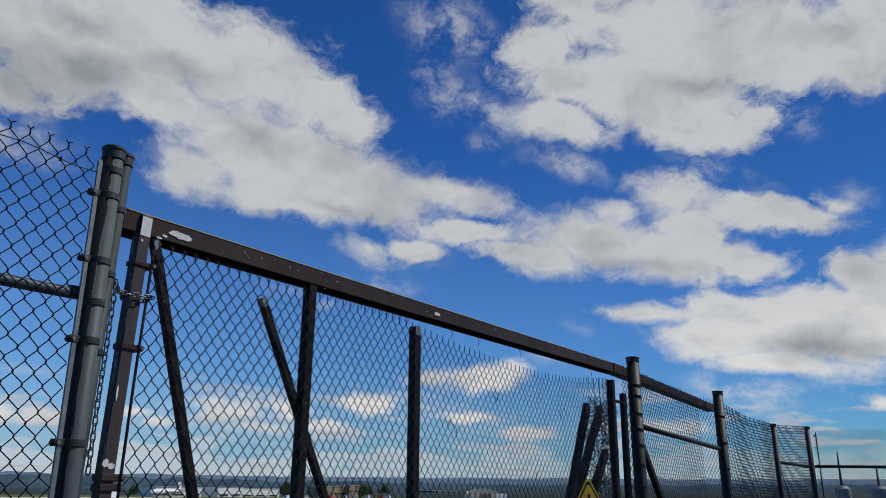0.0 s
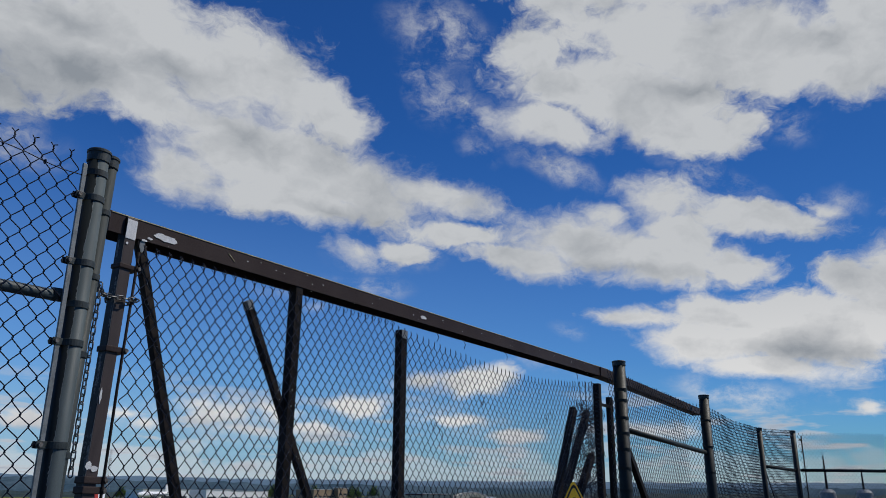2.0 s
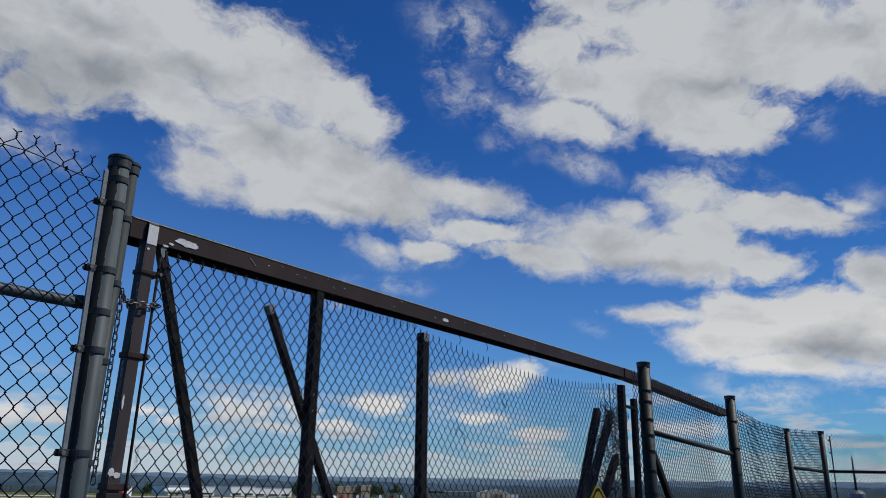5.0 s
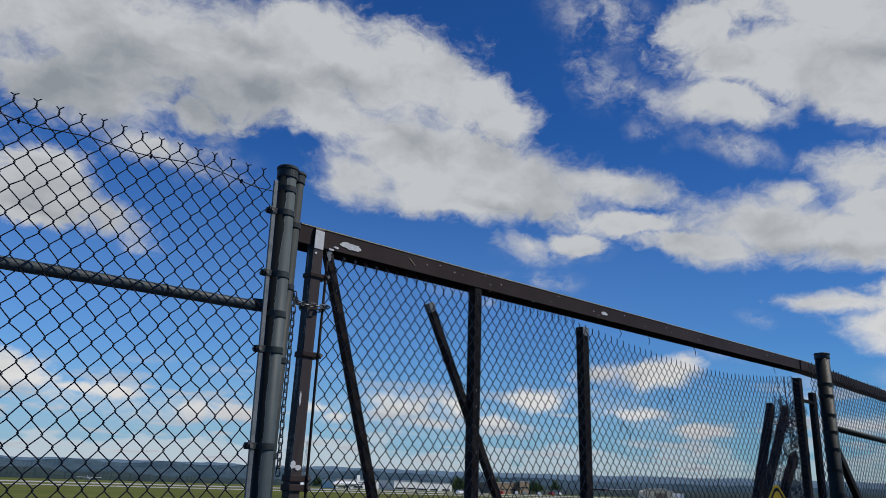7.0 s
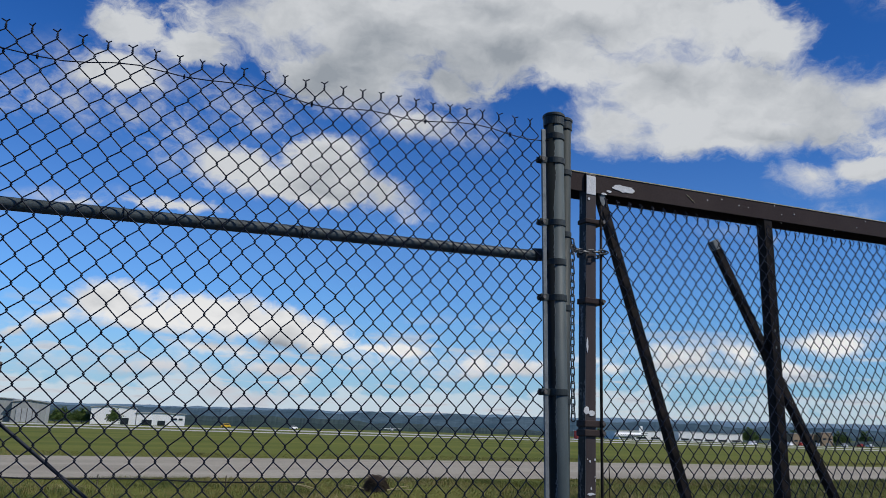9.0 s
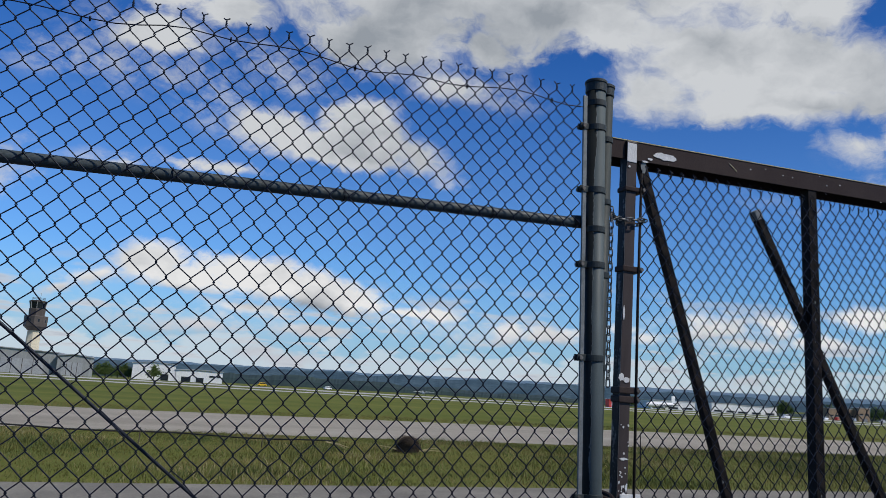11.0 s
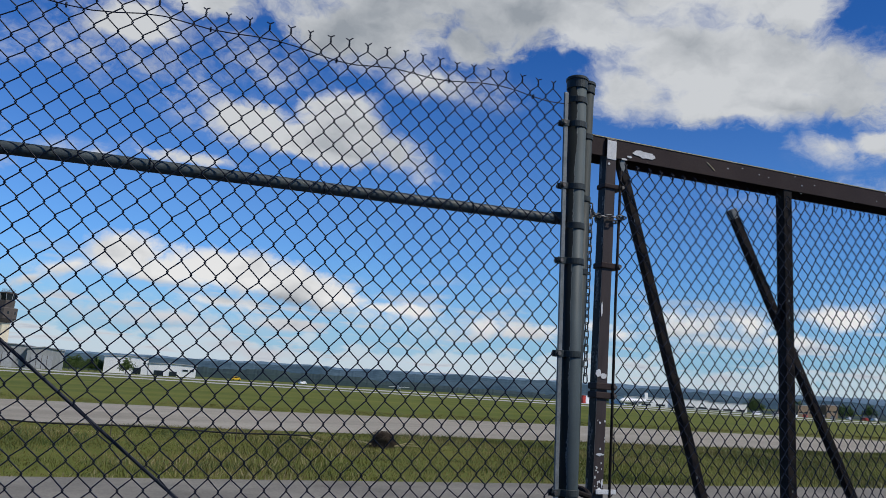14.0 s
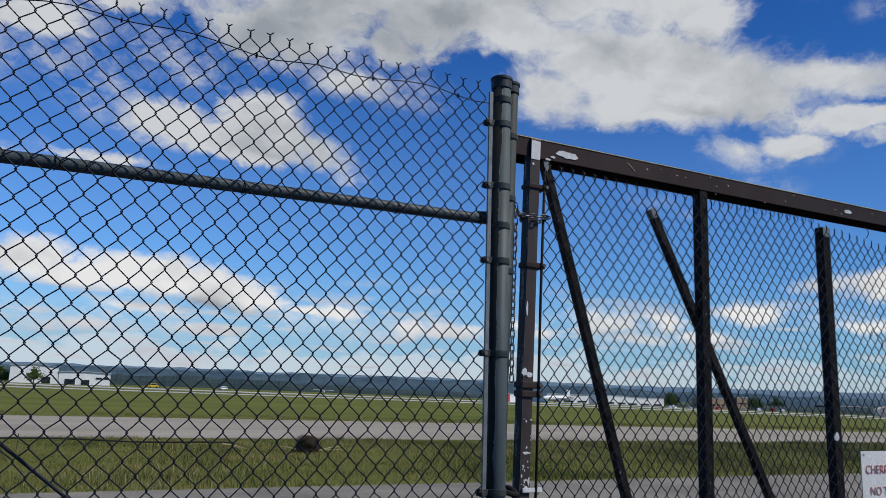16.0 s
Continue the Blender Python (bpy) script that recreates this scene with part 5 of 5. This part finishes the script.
# ---- trees ----
def tree(at, height, spread, seed, label):
    """A tapered trunk with limbs and a crown of many small leaf clumps."""
    r = random.Random(seed)
    t = thing("tree", label, "tree", at, group="airfield trees")
    trunk = tube([(0, 0, 0), (0.1, 0, height * 0.25), (0.05, 0.1, height * 0.6)], [height * 0.035, height * 0.026, height * 0.012], 7)
    tips = []
    for k in range(7):
        a, z = r.uniform(0, 6.28), height * r.uniform(0.22, 0.5)
        tip = Vector((math.cos(a) * spread * r.uniform(0.5, 0.8), math.sin(a) * spread * r.uniform(0.5, 0.8), height * r.uniform(0.5, 0.85)))
        tube([(0.08, 0, z), tip * 0.5 + Vector((0, 0, z * 0.4)), tip], [height * 0.014, height * 0.009, height * 0.003], 5, bm=trunk)
        tips.append(tip)
    part("trunk", trunk, M_BARK, t)
    verts, faces = [], []
    for k in range(620):
        c = r.choice(tips) * r.uniform(0.55, 1.0) if k % 3 else Vector((0, 0, height * r.uniform(0.5, 0.95)))
        c = c + Vector((r.gauss(0, spread * 0.24), r.gauss(0, spread * 0.24), r.gauss(0, height * 0.085)))
        size = spread * r.uniform(0.05, 0.12)
        for q in range(2):
            u, v = Vector((r.gauss(0, 1), r.gauss(0, 1), r.gauss(0, 1))).normalized() * size, Vector((r.gauss(0, 1), r.gauss(0, 1), r.gauss(0, 1))).normalized() * size
            n = len(verts)
            verts += [c + u, c + v, c - u, c - v]
            faces.append((n, n + 1, n + 2, n + 3))
    part("crown", mesh_from("crown", verts, faces, M_LEAF), M_LEAF, t)
    return t


TREE_A = tree((2.2, 440, fall(0, 440) - 0.2), 8.0, 4.2, 1, "small leafy green tree in front of a hangar")
for n, (x, y, s) in enumerate(((-27, 478, 1.0), (-23.5, 482, 1.15), (-20, 476, 0.8), (-17, 484, 0.95), (-13.5, 480, 1.1), (-10.8, 470, 0.8), (388, 560, 1.2), (500, 500, 1.5), (508, 512, 1.7), (540, 500, 1.4), (553, 505, 1.6), (566, 495, 1.3), (600, 500, 1.6), (620, 510, 1.5), (640, 505, 1.7))):
    m = pose(x, y, fall(x, y) - 0.3, 0, 0, 47 * n) @ Matrix.Scale(1, 4)
    c = copy_thing(TREE_A, m)
    c.scale = (s, s, s * 0.95)
    c["label"] = "leafy green tree standing among airfield buildings"


# ---- woods and hills along the horizon ----
def ridge(name, label, mat, dist, base, heights, rough, seed, a0=-40, a1=115, step=0.22, saw=0.0):
    """A wooded ridge on an arc round the airfield: a sloping front and a broken crest."""
    r = random.Random(seed)
    verts, faces = [], []
    n = int((a1 - a0) / step)
    for i in range(n + 1):
        az = a0 + (a1 - a0) * i / n
        f = (az - a0) / (a1 - a0) * (len(heights) - 1)
        k = min(int(f), len(heights) - 2)
        s = f - k
        s = s * s * (3 - 2 * s)
        h = heights[k] * (1 - s) + heights[k + 1] * s
        h += rough * noise.noise((az * 0.35, seed, 0)) + rough * 0.45 * noise.noise((az * 1.3, seed, 2)) + saw * r.uniform(-1, 1)
        sa, ca = math.sin(radians(az)), math.cos(radians(az))
        for rr, hh in ((dist, 0.0), (dist * 1.02, 0.55), (dist * 1.06, 1.0), (dist * 1.2, 0.0)):
            verts.append((sa * rr, ca * rr, base + h * hh + (saw * 0.6 * r.uniform(-1, 1) if 0 < hh < 1 else 0)))
    for i in range(n):
        for k in range(3):
            a = i * 4 + k
            faces.append((a, a + 4, a + 5, a + 1))
    return tagged(new(name, mesh_from(name, verts, faces, mat, not saw)), label, "hill", kind="structure")


BASE = fall(700, 700)
# no haze volume: the ridge materials carry it as a blue tint
ridge("backdrop_far_hills", "far hills along the horizon, tinted pale blue for haze", M_FAR, 4000, BASE - 4, [52, 58, 66, 74, 78, 78, 82, 84, 84, 80], 9, 3)
ridge("backdrop_hills", "wooded hills behind the airfield, tinted blue-green for haze", M_HILL, 2300, BASE - 2, [28, 28, 34, 40, 42, 34, 30, 36, 40, 40], 8, 7, saw=0.5, step=0.12)
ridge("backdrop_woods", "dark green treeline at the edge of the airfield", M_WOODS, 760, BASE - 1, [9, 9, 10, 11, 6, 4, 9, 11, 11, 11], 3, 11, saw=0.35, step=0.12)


# ---- small vehicles and aircraft far out ----
def light_aircraft(at, turn):
    """A white high-wing single-engined aircraft, parked."""
    p = thing("light_aircraft", "small white high-wing propeller aircraft on the runway", "aircraft", at)
    p.rotation_euler = (0, 0, radians(turn))
    part("fuselage", tube([(-3.4, 0, 1.25), (-2.6, 0, 1.3), (-1.2, 0, 1.35), (0.5, 0, 1.25), (2.4, 0, 1.35), (4.0, 0, 1.5)], [0.25, 0.5, 0.6, 0.6, 0.3, 0.12], 10), M_WHITE, p, smooth=True)
    part("wing", box((-1.3, -5.4, 1.95), (0.2, 5.4, 2.12), 0.05), M_WHITE, p)
    part("tailplane", box((3.3, -1.7, 1.55), (4.1, 1.7, 1.63), 0.03), M_WHITE, p)
    part("fin", box((3.2, -0.05, 1.5), (4.2, 0.05, 2.9), 0.03), M_WHITE, p)
    part("windscreen", box((-1.6, -0.52, 1.5), (-0.6, 0.52, 1.94), 0.08), M_GLASS, p)
    for x, y in ((-2.4, 0), (0, -1.1), (0, 1.1)):
        part("wheel", tube([(x, y - 0.1, 0.25), (x, y + 0.1, 0.25)], 0.25, 10), M_RUBBER, p)
        part("leg", tube([(x, y, 0.3), (x * 0.6, y * 0.4, 1.0)], 0.06, 5), M_WHITE, p)
    part("spinner", tube([(-3.4, 0, 1.25), (-3.75, 0, 1.25)], [0.2, 0.03], 8), M_GALV, p)
    part("propeller", box((-3.55, -0.07, 0.35), (-3.5, 0.07, 2.15), 0.01), M_INK, p)
    return p


light_aircraft((135, 380, fall(135, 380)), 78)


def airliner(at, turn):
    """A white twin-engined jet at the terminal."""
    p = thing("airliner", "white twin-engined jet airliner parked before the terminal", "aircraft", at)
    p.rotation_euler = (0, 0, radians(turn))
    body = part("fuselage", tube([(-15, 0, 2.6), (-14, 0, 2.8), (-11.5, 0, 3.1), (6, 0, 3.1), (12, 0, 3.7), (15, 0, 4.2)], [0.3, 1.1, 1.7, 1.7, 1.0, 0.3], 14), M_WHITE, p, smooth=True)
    part("fin", box((11.0, -0.15, 4.2), (14.5, 0.15, 9.6), 0.1), M_WHITE, p)
    for side in (-1, 1):
        part("wing", tube([(-2.0, side * 1.4, 2.4), (3.5, side * 13.5, 3.3)], [1.0, 0.25], 8), M_GREY, p)
        part("tailplane", tube([(12.5, side * 0.3, 4.3), (14.5, side * 5.0, 4.6)], [0.5, 0.15], 8), M_GREY, p)
        part("engine", tube([(-3.5, side * 4.6, 1.6), (-3.2, side * 4.6, 1.6), (0.0, side * 4.6, 1.7)], [0.8, 0.95, 0.55], 12), M_GREY, p)
        part("wheel", tube([(1.0, side * 2.2, 0.5), (1.0, side * 2.6, 0.5)], 0.5, 10), M_RUBBER, p)
    for k in range(7):
        part("window", box((-10 + 2.3 * k, -1.74, 3.3), (-9.3 + 2.3 * k, -1.55, 3.65), 0.03), M_GLASS, body)
    return p


airliner((338, 452, fall(338, 452)), 12)

def small_van(at, mat, label, turn=0):
    v = thing("service_vehicle", label, "vehicle", at)
    v.rotation_euler = (0, 0, radians(turn))
    part("body", box((-2.3, -0.95, 0.4), (2.3, 0.95, 1.2), 0.15), mat, v)
    part("cabin", box((-1.4, -0.85, 1.15), (1.6, 0.85, 1.95), 0.2), mat, v)
    part("window_band", box((-1.3, -0.88, 1.35), (1.5, 0.88, 1.75), 0.04), M_GLASS, v)
    for x in (-1.5, 1.5):
        for y in (-0.9, 0.9):
            part("wheel", tube([(x, y - 0.1, 0.36), (x, y + 0.1, 0.36)], 0.36, 12), M_RUBBER, v)
    return v


small_van((53.5, 395, fall(53, 395)), M_YELLOW, "bright yellow airfield vehicle on the grass")
small_van((95, 430, fall(95, 430)), M_WHITE, "white service vehicle near the apron", 20)
for i in range(9):
    small_van((300 + 13 * i + (i * 37 % 5), 300 + (i * 53 % 17), fall(360, 305)), (M_WHITE, M_GREY, M_WHITE, M_RED)[i % 4], "parked vehicle on the far apron", 10 * i)


def marker(at):
    m = thing("runway_marker", "red and white striped equipment shelter on the airfield", "shelter", at)
    part("body", box((-2.2, -1.5, 0), (2.2, 1.5, 3.6), 0.05), M_WHITE, m)
    part("stripe", box((-2.25, -1.55, 0.0), (-0.9, 1.55, 3.62), 0.03), M_RED, m, "red painted end")
    part("roof", box((-2.4, -1.7, 3.63), (2.4, 1.7, 3.8), 0.03), M_ROOF, m)
    return m


marker((197.5, 300, fall(197, 300)))
mast = thing("lattice_mast", "thin red and white lattice mast far across the airfield", "mast", at=(239, 357, fall(241, 360)))
for k in range(6):
    bm = bmesh.new()
    for sx, sy in ((-1, -1), (1, -1), (1, 1), (-1, 1)):
        w0, w1 = 1.2 - 0.16 * k, 1.2 - 0.16 * (k + 1)
        tube([(sx * w0, sy * w0, 4 * k), (sx * w1, sy * w1, 4 * k + 4)], 0.05, 4, bm=bm)
        tube([(sx * w0, sy * w0, 4 * k), (-sy * w1, sx * w1, 4 * k + 4)], 0.03, 4, bm=bm)
    part("section", bm, (M_DARKRED, M_ROOF)[k % 2], mast)


def antenna_pole(at, height):
    a = thing("antenna_pole", "slim dark pole with a grey box beyond the fence", "pole", at, group="antenna poles")
    part("pole", tube([(0, 0, 0), (0, 0, height * 0.7), (0, 0, height)], [0.035, 0.03, 0.012], 8), M_BLACK, a)
    part("cabinet", lathe([(0.16, 1.0), (0.17, 1.02), (0.17, 1.75), (0.10, 1.82)], 14), M_GREY, a, "grey drum")
    part("stand", tube([(0, 0, 0), (0, 0, 1.05)], 0.08, 8), M_GALV, a)
    return a


antenna_pole((18.36, 0.11, 0), 2.55)
antenna_pole((18.43, -0.62, 0), 2.28)

stake = thing("stake", "thin dark steel stake standing in the long grass", "stake", at=(8.64, 11.84, 0))
part("rod", tube([(0, 0, 0), (0.0, 0, 0.6), (-0.01, 0, 0.92)], [0.013, 0.012, 0.009], 6), M_BLACK, stake)
